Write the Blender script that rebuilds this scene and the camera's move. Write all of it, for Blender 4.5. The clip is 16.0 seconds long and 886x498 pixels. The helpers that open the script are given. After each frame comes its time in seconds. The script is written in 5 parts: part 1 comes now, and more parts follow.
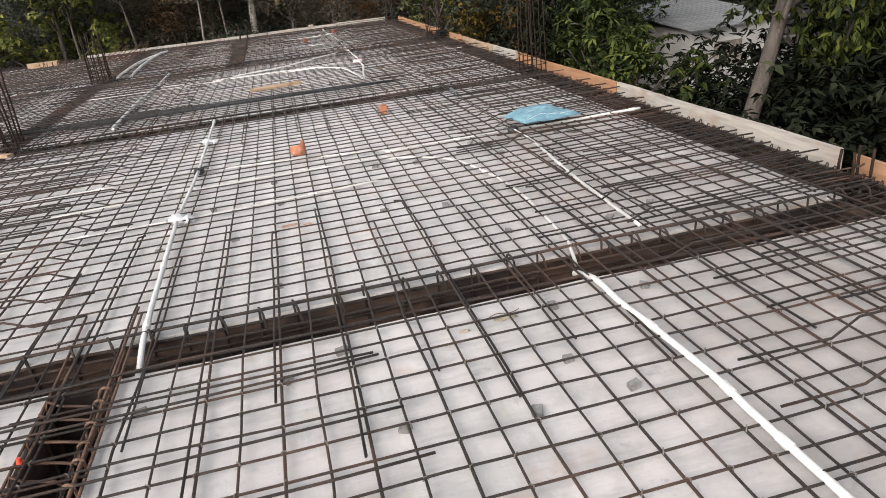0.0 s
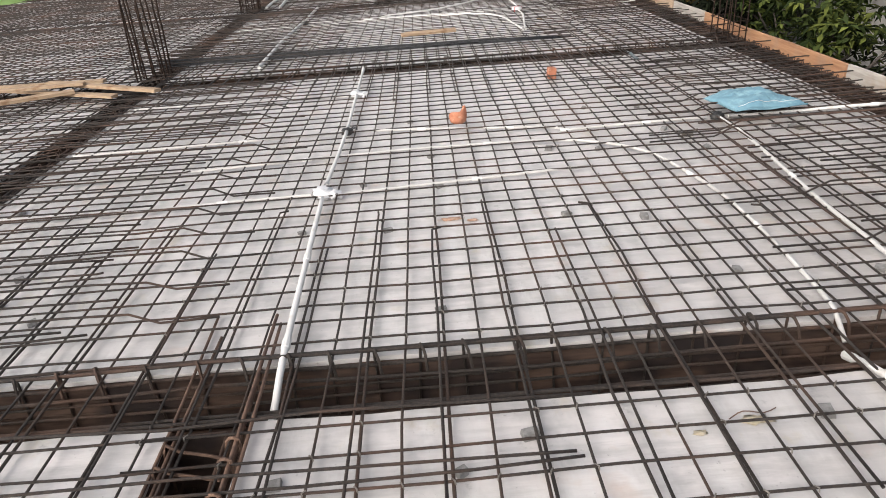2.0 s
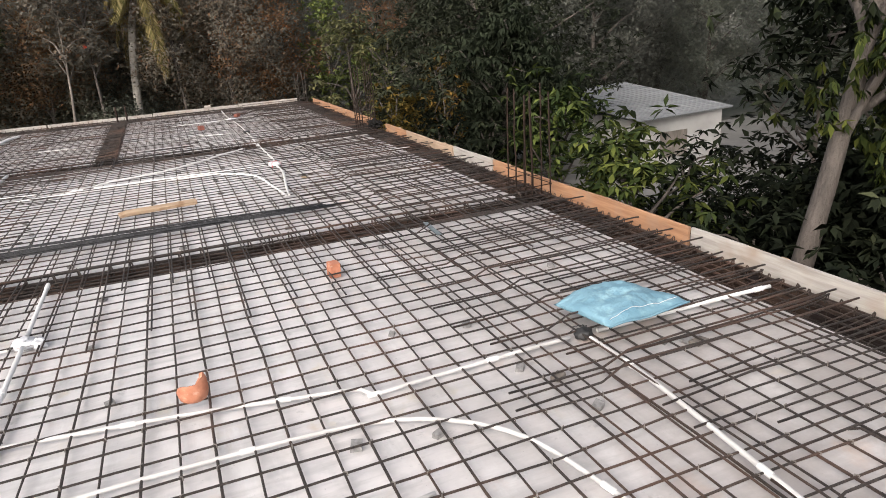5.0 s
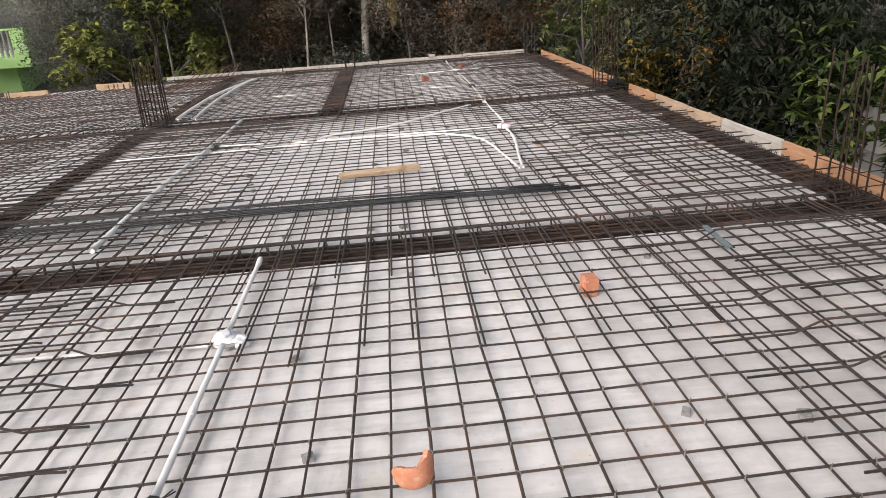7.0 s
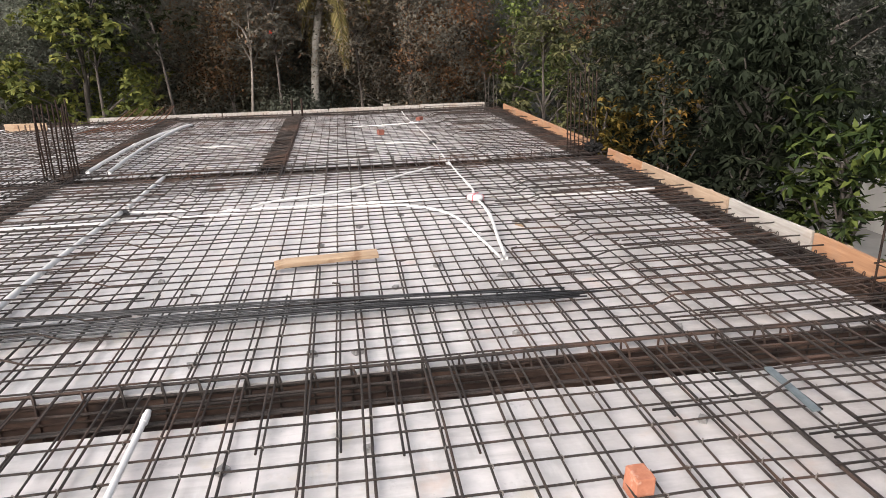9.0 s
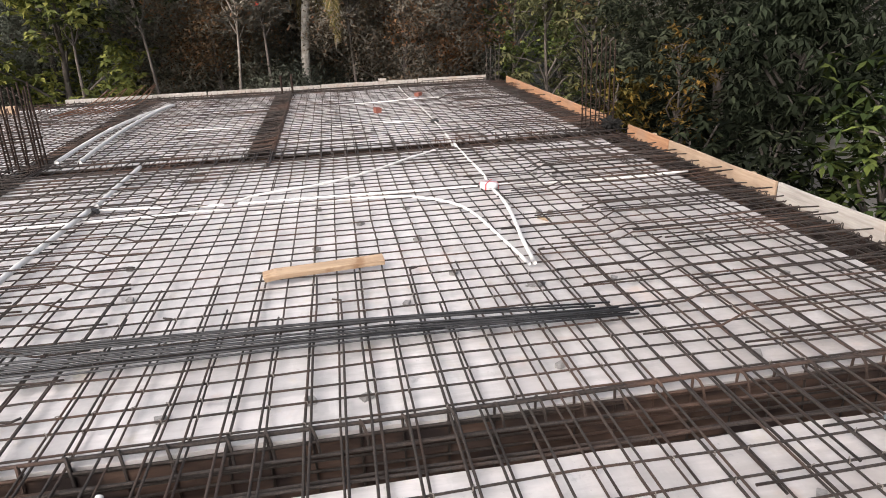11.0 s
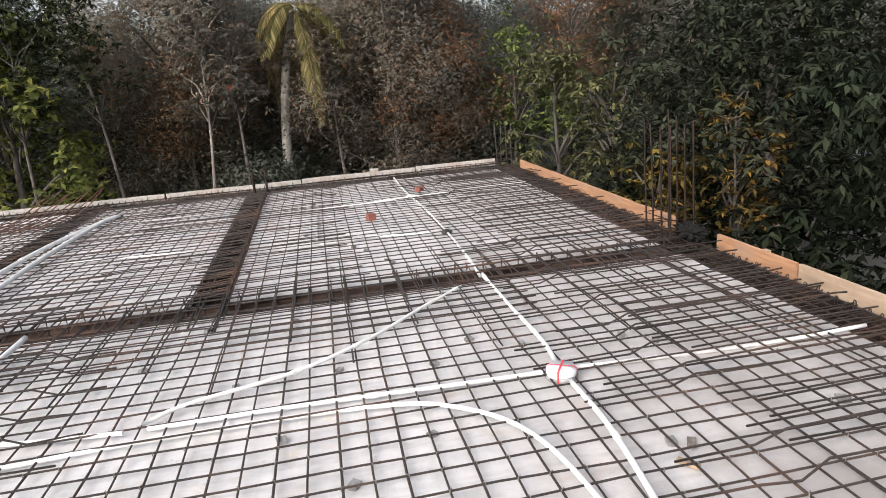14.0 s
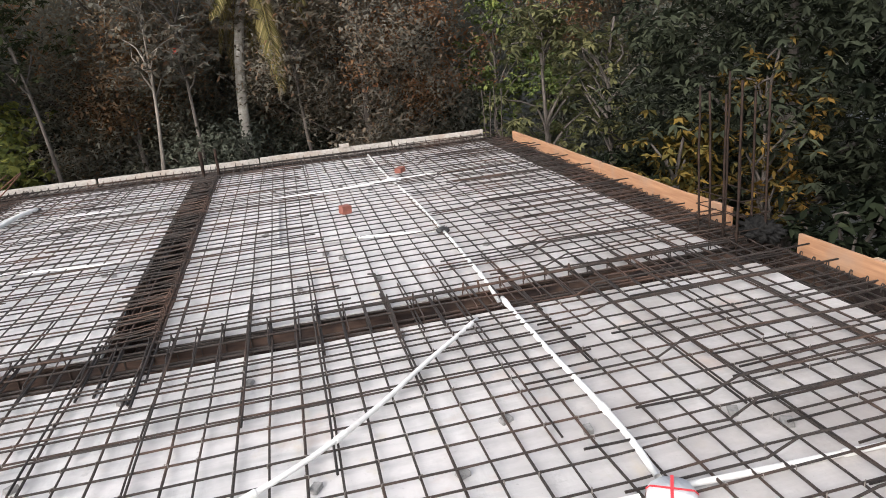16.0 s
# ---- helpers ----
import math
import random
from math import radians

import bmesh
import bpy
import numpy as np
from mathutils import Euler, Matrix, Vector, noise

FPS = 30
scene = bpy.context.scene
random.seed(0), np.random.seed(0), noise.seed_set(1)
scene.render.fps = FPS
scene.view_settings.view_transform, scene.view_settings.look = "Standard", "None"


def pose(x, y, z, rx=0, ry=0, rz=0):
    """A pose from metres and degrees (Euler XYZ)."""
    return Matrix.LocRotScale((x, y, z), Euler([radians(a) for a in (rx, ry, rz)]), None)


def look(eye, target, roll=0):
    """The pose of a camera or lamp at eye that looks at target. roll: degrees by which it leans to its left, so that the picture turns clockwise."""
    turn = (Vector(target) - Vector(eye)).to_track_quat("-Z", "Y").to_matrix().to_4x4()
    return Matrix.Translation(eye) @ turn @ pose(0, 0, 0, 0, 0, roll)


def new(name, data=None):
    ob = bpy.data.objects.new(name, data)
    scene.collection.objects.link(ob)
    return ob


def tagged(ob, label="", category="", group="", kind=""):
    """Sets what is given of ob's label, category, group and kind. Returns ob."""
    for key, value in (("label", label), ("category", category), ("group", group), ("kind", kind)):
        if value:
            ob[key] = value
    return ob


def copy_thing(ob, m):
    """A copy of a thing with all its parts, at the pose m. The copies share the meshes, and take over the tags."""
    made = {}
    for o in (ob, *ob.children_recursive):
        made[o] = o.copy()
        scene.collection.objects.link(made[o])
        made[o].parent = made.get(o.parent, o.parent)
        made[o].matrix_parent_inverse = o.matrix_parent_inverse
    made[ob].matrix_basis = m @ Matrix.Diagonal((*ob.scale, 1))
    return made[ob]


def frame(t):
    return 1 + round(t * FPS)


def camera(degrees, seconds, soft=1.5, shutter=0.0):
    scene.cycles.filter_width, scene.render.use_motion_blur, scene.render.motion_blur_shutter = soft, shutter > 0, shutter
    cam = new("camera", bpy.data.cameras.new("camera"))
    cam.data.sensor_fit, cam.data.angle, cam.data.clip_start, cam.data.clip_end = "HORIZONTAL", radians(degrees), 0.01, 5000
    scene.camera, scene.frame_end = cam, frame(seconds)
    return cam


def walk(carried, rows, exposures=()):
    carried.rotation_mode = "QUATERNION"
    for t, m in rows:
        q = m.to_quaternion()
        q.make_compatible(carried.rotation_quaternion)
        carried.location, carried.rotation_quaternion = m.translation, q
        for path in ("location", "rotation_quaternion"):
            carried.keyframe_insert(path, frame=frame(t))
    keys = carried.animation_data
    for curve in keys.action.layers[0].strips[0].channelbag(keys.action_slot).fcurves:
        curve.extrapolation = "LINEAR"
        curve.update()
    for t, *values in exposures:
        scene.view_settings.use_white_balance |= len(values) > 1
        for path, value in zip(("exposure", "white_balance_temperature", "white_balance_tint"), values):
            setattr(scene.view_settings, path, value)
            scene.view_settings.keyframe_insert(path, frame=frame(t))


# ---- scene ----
cam = camera(66.7, 16.0, soft=0.9)
PATH = [
    (0, (0.705, -1.851, 1.637), (1.076, -0.055, 0.838), -6.5),
    (0.5, (0.789, -1.614, 1.666), (1.172, 0.197, 0.908), -0.1),
    (1, (0.793, -1.467, 1.643), (0.98, 0.318, 0.761), -2.4),
    (1.5, (0.592, -1.128, 1.598), (0.75, 0.589, 0.584), -3.9),
    (2, (0.459, -0.886, 1.678), (0.486, 0.892, 0.761), -4.2),
    (2.5, (0.517, -0.459, 1.63), (0.742, 1.375, 0.866), -0.1),
    (3, (0.628, -0.148, 1.724), (1.075, 1.673, 1.028), -0.1),
    (3.2, (0.602, -0.053, 1.73), (1.16, 1.737, 1.033), 0.5),
    (5.3, (0.877, 1.555, 1.709), (1.566, 3.327, 1.086), -4.3),
    (5.5, (0.883, 1.678, 1.695), (1.518, 3.474, 1.085), -3.8),
    (6, (1.029, 2.031, 1.662), (1.262, 3.918, 1.042), -3.6),
    (6.5, (0.956, 2.343, 1.616), (1.072, 4.203, 0.89), 0.3),
    (7, (0.783, 2.605, 1.669), (0.899, 4.463, 0.94), -4.1),
    (7.5, (0.824, 3.026, 1.631), (0.948, 4.887, 0.909), -3.5),
    (8, (0.848, 3.329, 1.699), (1.016, 5.209, 1.039), -3.3),
    (8.5, (0.795, 3.755, 1.677), (1.107, 5.636, 1.073), -1.5),
    (8.7, (0.786, 3.855, 1.687), (1.067, 5.739, 1.077), -1.4),
    (10.8, (0.736, 4.644, 1.678), (1.062, 6.497, 1.0), -2.2),
    (11, (0.76, 4.752, 1.654), (1.05, 6.604, 0.958), -2.4),
    (11.5, (0.897, 5.214, 1.64), (0.976, 7.105, 0.996), -2.2),
    (12, (0.922, 5.531, 1.626), (0.936, 7.423, 0.978), -2.4),
    (12.5, (0.881, 6.023, 1.692), (1.256, 7.879, 1.047), -3.8),
    (13, (0.91, 6.299, 1.691), (1.268, 8.174, 1.095), -4.9),
    (13.5, (0.99, 6.843, 1.689), (1.187, 8.783, 1.245), -3.2),
    (14, (0.927, 7.25, 1.72), (1.259, 9.155, 1.209), -4.7),
    (14.5, (0.936, 7.656, 1.684), (1.319, 9.53, 1.1), -5.1),
    (15, (1.004, 8.109, 1.709), (1.283, 9.997, 1.111), -5.5),
    (15.5, (0.968, 8.454, 1.701), (1.483, 10.291, 1.099), -2.3),
    (16, (0.986, 8.784, 1.681), (1.396, 10.64, 1.061), -5.3),
]
walk(cam, [(t, look(eye, target, roll)) for t, eye, target, roll in PATH],
     [(0.0, 0.74, 6500, 10), (1.0, 0.76, 6500, 10), (2.0, 0.73, 6500, 10), (3.0, 0.71, 6500, 10), (5.5, 0.93, 6500, 12), (6.5, 0.79, 6500, 11), (7.0, 0.80, 6500, 11), (8.5, 1.03, 6500, 12), (11.0, 1.06, 6500, 13),
      (11.5, 0.99, 6450, 14), (13.0, 0.95, 6400, 13), (13.5, 1.03, 6350, 11), (16.0, 1.08, 6250, 10)])

# ---- world and light: hazy sky, soft sun from the west ----
SUN_EL, SUN_ROT = radians(34), radians(226)
world = bpy.data.worlds.new("sky")
scene.world = world
world.use_nodes = True
wn = world.node_tree
sky = wn.nodes.new("ShaderNodeTexSky")
sky.sky_type = "NISHITA"
sky.sun_disc = False
sky.sun_elevation, sky.sun_rotation = SUN_EL, SUN_ROT
sky.air_density, sky.dust_density, sky.ozone_density = 1.0, 4.0, 1.0
hsv = wn.nodes.new("ShaderNodeHueSaturation")
hsv.inputs["Saturation"].default_value = 0.35
wn.links.new(sky.outputs[0], hsv.inputs["Color"])
wn.links.new(hsv.outputs[0], wn.nodes["Background"].inputs["Color"])
wn.nodes["Background"].inputs["Strength"].default_value = 0.13
sun = new("sun", bpy.data.lights.new("sun", "SUN"))
sun.data.energy, sun.data.angle, sun.data.color = 1.30, radians(60), (1.0, 0.905, 0.80)
sun.matrix_world = look((0, 0, 0), (-math.sin(SUN_ROT) * math.cos(SUN_EL), -math.cos(SUN_ROT) * math.cos(SUN_EL), -math.sin(SUN_EL)))
scene.view_settings.exposure = 0.68


# ---- materials ----
def material(name, rough=0.8, metal=0.0):
    m = bpy.data.materials.new(name)
    m.use_nodes = True
    b = m.node_tree.nodes["Principled BSDF"]
    b.inputs["Roughness"].default_value, b.inputs["Metallic"].default_value = rough, metal
    return m, m.node_tree, b


def ramp(nt, fac, stops):
    r = nt.nodes.new("ShaderNodeValToRGB")
    e = r.color_ramp.elements
    while len(e) < len(stops):
        e.new(0.5)
    for el, (p, c) in zip(e, stops):
        el.position, el.color = p, (*c, 1)
    nt.links.new(fac, r.inputs["Fac"])
    return r.outputs["Color"]


def noise_tex(nt, scale, detail=4.0, stretch=(1, 1, 1), kind="Object", rough=0.6):
    tc = nt.nodes.new("ShaderNodeTexCoord")
    mp = nt.nodes.new("ShaderNodeMapping")
    mp.inputs["Scale"].default_value = stretch
    n = nt.nodes.new("ShaderNodeTexNoise")
    n.inputs["Scale"].default_value, n.inputs["Detail"].default_value, n.inputs["Roughness"].default_value = scale, detail, rough
    nt.links.new(tc.outputs[kind], mp.inputs["Vector"])
    nt.links.new(mp.outputs[0], n.inputs["Vector"])
    return n.outputs["Fac"]


def mix(nt, fac, a, b, mode="MIX"):
    m = nt.nodes.new("ShaderNodeMix")
    m.data_type, m.blend_type = "RGBA", mode
    for sock, v in (("Factor", fac), ("A", a), ("B", b)):
        s = [i for i in m.inputs if i.name == sock and (i.type == "RGBA") == (sock != "Factor") and i.type in ("RGBA", "VALUE")][0]
        if isinstance(v, (int, float)):
            s.default_value = v
        elif isinstance(v, tuple):
            s.default_value = (*v, 1)
        else:
            nt.links.new(v, s)
    return [o for o in m.outputs if o.type == "RGBA"][0]


def bump(nt, b, height, strength=0.3, dist=0.01):
    n = nt.nodes.new("ShaderNodeBump")
    n.inputs["Strength"].default_value, n.inputs["Distance"].default_value = strength, dist
    nt.links.new(height, n.inputs["Height"])
    nt.links.new(n.outputs[0], b.inputs["Normal"])


def noisy(name, stops, scale, rough=0.8, metal=0.0, stretch=(1, 1, 1), bumps=0.25, second=None, dist=0.01, kind="Object"):
    m, nt, b = material(name, rough, metal)
    f = noise_tex(nt, scale, stretch=stretch, kind=kind)
    c = ramp(nt, f, stops)
    if second:
        s2, lo, hi, col, amount = second
        g = noise_tex(nt, s2, 3.0, kind=kind)
        mask = ramp(nt, g, [(lo, (0, 0, 0)), (hi, (amount, amount, amount))])
        c = mix(nt, mask, c, col)
    nt.links.new(c, b.inputs["Base Color"])
    fine = noise_tex(nt, scale * 6, stretch=stretch, kind=kind)
    bump(nt, b, fine, bumps, dist)
    return m


def deck_material():
    m, nt, b = material("deck_sheet", 0.46)
    b.inputs["Specular IOR Level"].default_value = 0.7
    b.inputs["Sheen Weight"].default_value, b.inputs["Sheen Roughness"].default_value = 0.40, 0.45      # sheen added to brighten the deck at grazing view angles
    c = ramp(nt, noise_tex(nt, 0.9, 5.0), [(0.3, (0.545, 0.510, 0.500)), (0.66, (0.705, 0.665, 0.652))])
    smudge = ramp(nt, noise_tex(nt, 1.3, 6.0, stretch=(1, 1.4, 1), rough=0.7), [(0.44, (0, 0, 0)), (0.64, (0.8, 0.8, 0.8))])
    c = mix(nt, smudge, c, (0.49, 0.475, 0.467))
    cloud = ramp(nt, noise_tex(nt, 4.2, 4.0, rough=0.6), [(0.50, (0, 0, 0)), (0.68, (0.65, 0.65, 0.65))])
    c = mix(nt, cloud, c, (0.37, 0.365, 0.36))
    stain = ramp(nt, noise_tex(nt, 3.1, 5.0, stretch=(1.3, 1, 1)), [(0.60, (0, 0, 0)), (0.70, (0.6, 0.6, 0.6))])
    c = mix(nt, stain, c, (0.52, 0.45, 0.33))
    wipe = ramp(nt, noise_tex(nt, 2.6, 7.0, stretch=(2.4, 0.5, 1), rough=0.72), [(0.50, (0, 0, 0)), (0.62, (0.55, 0.55, 0.55))])
    c = mix(nt, wipe, c, (0.66, 0.645, 0.635))
    streak = ramp(nt, noise_tex(nt, 5.0, 6.0, stretch=(0.35, 2.2, 1)), [(0.49, (0, 0, 0)), (0.66, (0.55, 0.55, 0.55))])
    c = mix(nt, streak, c, (0.37, 0.355, 0.345))
    geo = nt.nodes.new("ShaderNodeNewGeometry")
    sep = nt.nodes.new("ShaderNodeSeparateXYZ")
    nt.links.new(geo.outputs["Position"], sep.inputs[0])
    edge = nt.nodes.new("ShaderNodeMapRange")          # trodden dirt along the east edge
    edge.inputs["From Min"].default_value, edge.inputs["From Max"].default_value = 1.3, 2.9
    nt.links.new(sep.outputs[0], edge.inputs["Value"])
    tread = ramp(nt, noise_tex(nt, 2.0, 6.0, rough=0.7), [(0.32, (0.15, 0.15, 0.15)), (0.58, (0.95, 0.95, 0.95))])
    c = mix(nt, mix(nt, 1.0, tread, edge.outputs[0], "MULTIPLY"), c, (0.34, 0.305, 0.287))
    rust = ramp(nt, noise_tex(nt, 2.3, 5.0), [(0.60, (0, 0, 0)), (0.74, (0.6, 0.6, 0.6))])
    c = mix(nt, rust, c, (0.50, 0.34, 0.25))
    blot = ramp(nt, noise_tex(nt, 6.5, 5.0, rough=0.7), [(0.62, (0, 0, 0)), (0.72, (0.7, 0.7, 0.7))])
    c = mix(nt, blot, c, (0.30, 0.287, 0.28))
    fleck = ramp(nt, noise_tex(nt, 38.0, 4.0), [(0.66, (0, 0, 0)), (0.74, (0.6, 0.6, 0.6))])
    c = mix(nt, fleck, c, (0.28, 0.265, 0.255))
    nt.links.new(c, b.inputs["Base Color"])
    gloss = ramp(nt, noise_tex(nt, 1.7, 4.0), [(0.35, (0.36, 0.36, 0.36)), (0.65, (0.58, 0.58, 0.58))])
    nt.links.new(gloss, b.inputs["Roughness"])
    folds = mix(nt, 0.45, noise_tex(nt, 3.0, 4.0, stretch=(1, 2, 1)), noise_tex(nt, 9.0, 3.0, stretch=(0.5, 2.2, 1)))
    bump(nt, b, folds, 0.6, 0.014)
    return m


DECK = deck_material()
STEEL = noisy("rebar_steel", [(0.3, (0.018, 0.0145, 0.013)), (0.7, (0.062, 0.047, 0.039))], 85.0, 0.62, 0.2, bumps=1.0,
              second=(1.4, 0.50, 0.70, (0.13, 0.070, 0.046), 0.7), dist=0.005)
DARKBAR = noisy("dark_rusty_bar", [(0.3, (0.012, 0.010, 0.009)), (0.7, (0.045, 0.028, 0.021))], 18.0, 0.8, 0.1, bumps=0.8, dist=0.003)
RUST = noisy("rusty_steel", [(0.3, (0.030, 0.020, 0.017)), (0.7, (0.10, 0.052, 0.035))], 14.0, 0.8, 0.15, bumps=0.6, dist=0.003)
NEWSTEEL = noisy("new_rebar_steel", [(0.3, (0.022, 0.022, 0.023)), (0.7, (0.06, 0.06, 0.062))], 11.0, 0.45, 0.5, bumps=0.5, dist=0.003)
STRIPGREY = noisy("dull_blue_grey_metal", [(0.3, (0.10, 0.125, 0.135)), (0.7, (0.19, 0.22, 0.23))], 14.0, 0.6, 0.3)
TRENCH = noisy("formwork_timber", [(0.3, (0.030, 0.021, 0.019)), (0.7, (0.155, 0.102, 0.078))], 3.2, 0.85, stretch=(0.7, 0.7, 4),
                second=(2.3, 0.48, 0.60, (0.026, 0.023, 0.024), 0.8))
BOARD = noisy("edge_board_orange", [(0.3, (0.27, 0.135, 0.072)), (0.7, (0.44, 0.24, 0.13))], 5.0, 0.75, stretch=(6, 0.5, 6),
              second=(3.0, 0.5, 0.7, (0.30, 0.20, 0.14), 0.7))
BOARDTAN = noisy("edge_board_tan", [(0.3, (0.30, 0.205, 0.135)), (0.7, (0.45, 0.335, 0.24))], 5.0, 0.78, stretch=(6, 0.5, 6),
                 second=(2.8, 0.5, 0.7, (0.24, 0.17, 0.12), 0.7))
BOARDGREY = noisy("edge_board_weathered", [(0.3, (0.28, 0.255, 0.23)), (0.7, (0.47, 0.435, 0.395))], 5.0, 0.8, stretch=(6, 0.5, 6),
                  second=(2.5, 0.5, 0.7, (0.30, 0.22, 0.16), 0.7))
LUMBER = noisy("sawn_lumber", [(0.3, (0.28, 0.19, 0.12)), (0.7, (0.48, 0.35, 0.23))], 6.0, 0.75, stretch=(0.5, 8, 8),
               second=(7.0, 0.56, 0.7, (0.22, 0.12, 0.06), 0.8))
PVC = noisy("white_pvc", [(0.3, (0.62, 0.61, 0.59)), (0.7, (0.76, 0.75, 0.73))], 3.0, 0.35, bumps=0.05,
            second=(9.0, 0.58, 0.72, (0.5, 0.46, 0.42), 0.6))
PVCDIRTY = noisy("dusty_white_pvc", [(0.3, (0.44, 0.425, 0.41)), (0.7, (0.58, 0.565, 0.55))], 4.0, 0.5, bumps=0.05)
BLACKTAPE = noisy("black_tape", [(0.3, (0.012, 0.012, 0.012)), (0.7, (0.035, 0.034, 0.033))], 20.0, 0.5)
BLACKCLOTH = noisy("black_cloth", [(0.3, (0.008, 0.008, 0.008)), (0.7, (0.022, 0.021, 0.020))], 30.0, 0.95, bumps=0.9)
REDTAPE = noisy("red_tape", [(0.3, (0.55, 0.03, 0.04)), (0.7, (0.70, 0.06, 0.07))], 20.0, 0.45)
BAGWHITE = noisy("white_plastic_bag", [(0.3, (0.56, 0.56, 0.58)), (0.7, (0.74, 0.74, 0.75))], 9.0, 0.4, bumps=0.35, dist=0.02)
BLUE = noisy("blue_sack_cloth", [(0.3, (0.105, 0.225, 0.295)), (0.7, (0.18, 0.325, 0.395))], 5.0, 0.7, bumps=0.8, dist=0.01,
             second=(9.0, 0.55, 0.7, (0.36, 0.55, 0.60), 0.5))
CLAY = noisy("fired_clay", [(0.3, (0.36, 0.130, 0.072)), (0.7, (0.54, 0.235, 0.14))], 14.0, 0.85,
             second=(20.0, 0.58, 0.7, (0.60, 0.42, 0.32), 0.6))
MORTAR = noisy("cover_block_mortar", [(0.3, (0.16, 0.155, 0.15)), (0.7, (0.36, 0.35, 0.34))], 24.0, 0.95, bumps=0.7)
WIRE = noisy("binding_wire", [(0.3, (0.16, 0.14, 0.12)), (0.7, (0.34, 0.31, 0.28))], 30.0, 0.5, 0.6)
REDPLASTIC = noisy("red_plastic", [(0.3, (0.70, 0.06, 0.03)), (0.7, (0.82, 0.11, 0.06))], 20.0, 0.4)
RUSTLIGHT = noisy("brown_rusty_steel", [(0.3, (0.075, 0.046, 0.035)), (0.7, (0.21, 0.125, 0.085))], 14.0, 0.85, 0.1, bumps=0.6, dist=0.003)
RUSTORANGE = noisy("orange_rusty_steel", [(0.3, (0.12, 0.055, 0.032)), (0.7, (0.27, 0.125, 0.070))], 30.0, 0.9, 0.05, bumps=0.6, dist=0.003)
CLAYDARK = noisy("old_clay", [(0.3, (0.16, 0.055, 0.04)), (0.7, (0.28, 0.10, 0.07))], 14.0, 0.9)
CONCRETE = noisy("raw_wall", [(0.3, (0.26, 0.25, 0.235)), (0.7, (0.42, 0.40, 0.38))], 2.0, 0.9)
ROOFGREY = noisy("grey_sheet_roof", [(0.3, (0.145, 0.152, 0.156)), (0.7, (0.21, 0.216, 0.22))], 0.8, 0.6, 0.1, stretch=(0.5, 3, 1))
WALLWHITE = noisy("pale_render", [(0.3, (0.30, 0.293, 0.28)), (0.7, (0.42, 0.41, 0.39))], 1.2, 0.9)
LIME = noisy("lime_green_paint", [(0.3, (0.34, 0.58, 0.19)), (0.7, (0.44, 0.68, 0.27))], 1.0, 0.7)
# leaf litter with haze in its colour, so gaps between trunks look pale
GROUND = noisy("forest_floor_hazed", [(0.3, (0.10, 0.10, 0.085)), (0.7, (0.18, 0.175, 0.145))], 0.6, 0.95, bumps=0.8, dist=0.1,
               second=(0.12, 0.5, 0.65, (0.07, 0.085, 0.055), 0.8))
YARD = noisy("pale_yard_concrete", [(0.3, (0.12, 0.117, 0.11)), (0.7, (0.22, 0.213, 0.20))], 0.9, 0.9)
BARK = noisy("bark_grey", [(0.3, (0.10, 0.085, 0.07)), (0.7, (0.25, 0.22, 0.19))], 6.0, 0.9, stretch=(1, 1, 0.3), bumps=0.8, dist=0.03)
BARKDARK = noisy("bark_dark", [(0.3, (0.050, 0.042, 0.036)), (0.7, (0.13, 0.11, 0.095))], 6.0, 0.9, stretch=(1, 1, 0.4), bumps=0.8, dist=0.03)
BARKPALE = noisy("bark_pale", [(0.3, (0.26, 0.235, 0.20)), (0.7, (0.44, 0.41, 0.37))], 5.0, 0.9, stretch=(1, 1, 2.5), bumps=0.7, dist=0.03)


for dull in (DARKBAR, BLACKCLOTH, TRENCH):
    dull.node_tree.nodes["Principled BSDF"].inputs["Specular IOR Level"].default_value = 0.12


def leaf_material(name, stops, rough=0.7, trans=0.2, gloss=0.16):
    m, nt, b = material(name, rough)
    b.inputs["Specular IOR Level"].default_value = gloss
    g = nt.nodes.new("ShaderNodeNewGeometry")
    c = ramp(nt, g.outputs["Random Per Island"], stops)
    n = ramp(nt, noise_tex(nt, 0.55, 2.0), [(0.3, (0.62, 0.62, 0.62)), (0.7, (1.25, 1.22, 1.15))])
    c = mix(nt, 1.0, c, n, "MULTIPLY")
    o = nt.nodes.new("ShaderNodeObjectInfo")
    tint = ramp(nt, o.outputs["Random"], [(0.0, (0.82, 0.88, 0.80)), (0.5, (1.0, 1.0, 1.0)), (1.0, (1.22, 1.10, 0.98))])
    c = mix(nt, 1.0, c, tint, "MULTIPLY")
    nt.links.new(c, b.inputs["Base Color"])
    t = nt.nodes.new("ShaderNodeBsdfTranslucent")
    nt.links.new(c, t.inputs["Color"])
    ms = nt.nodes.new("ShaderNodeMixShader")
    ms.inputs[0].default_value = trans
    out = nt.nodes["Material Output"]
    nt.links.new(b.outputs[0], ms.inputs[1])
    nt.links.new(t.outputs[0], ms.inputs[2])
    nt.links.new(ms.outputs[0], out.inputs["Surface"])
    return m


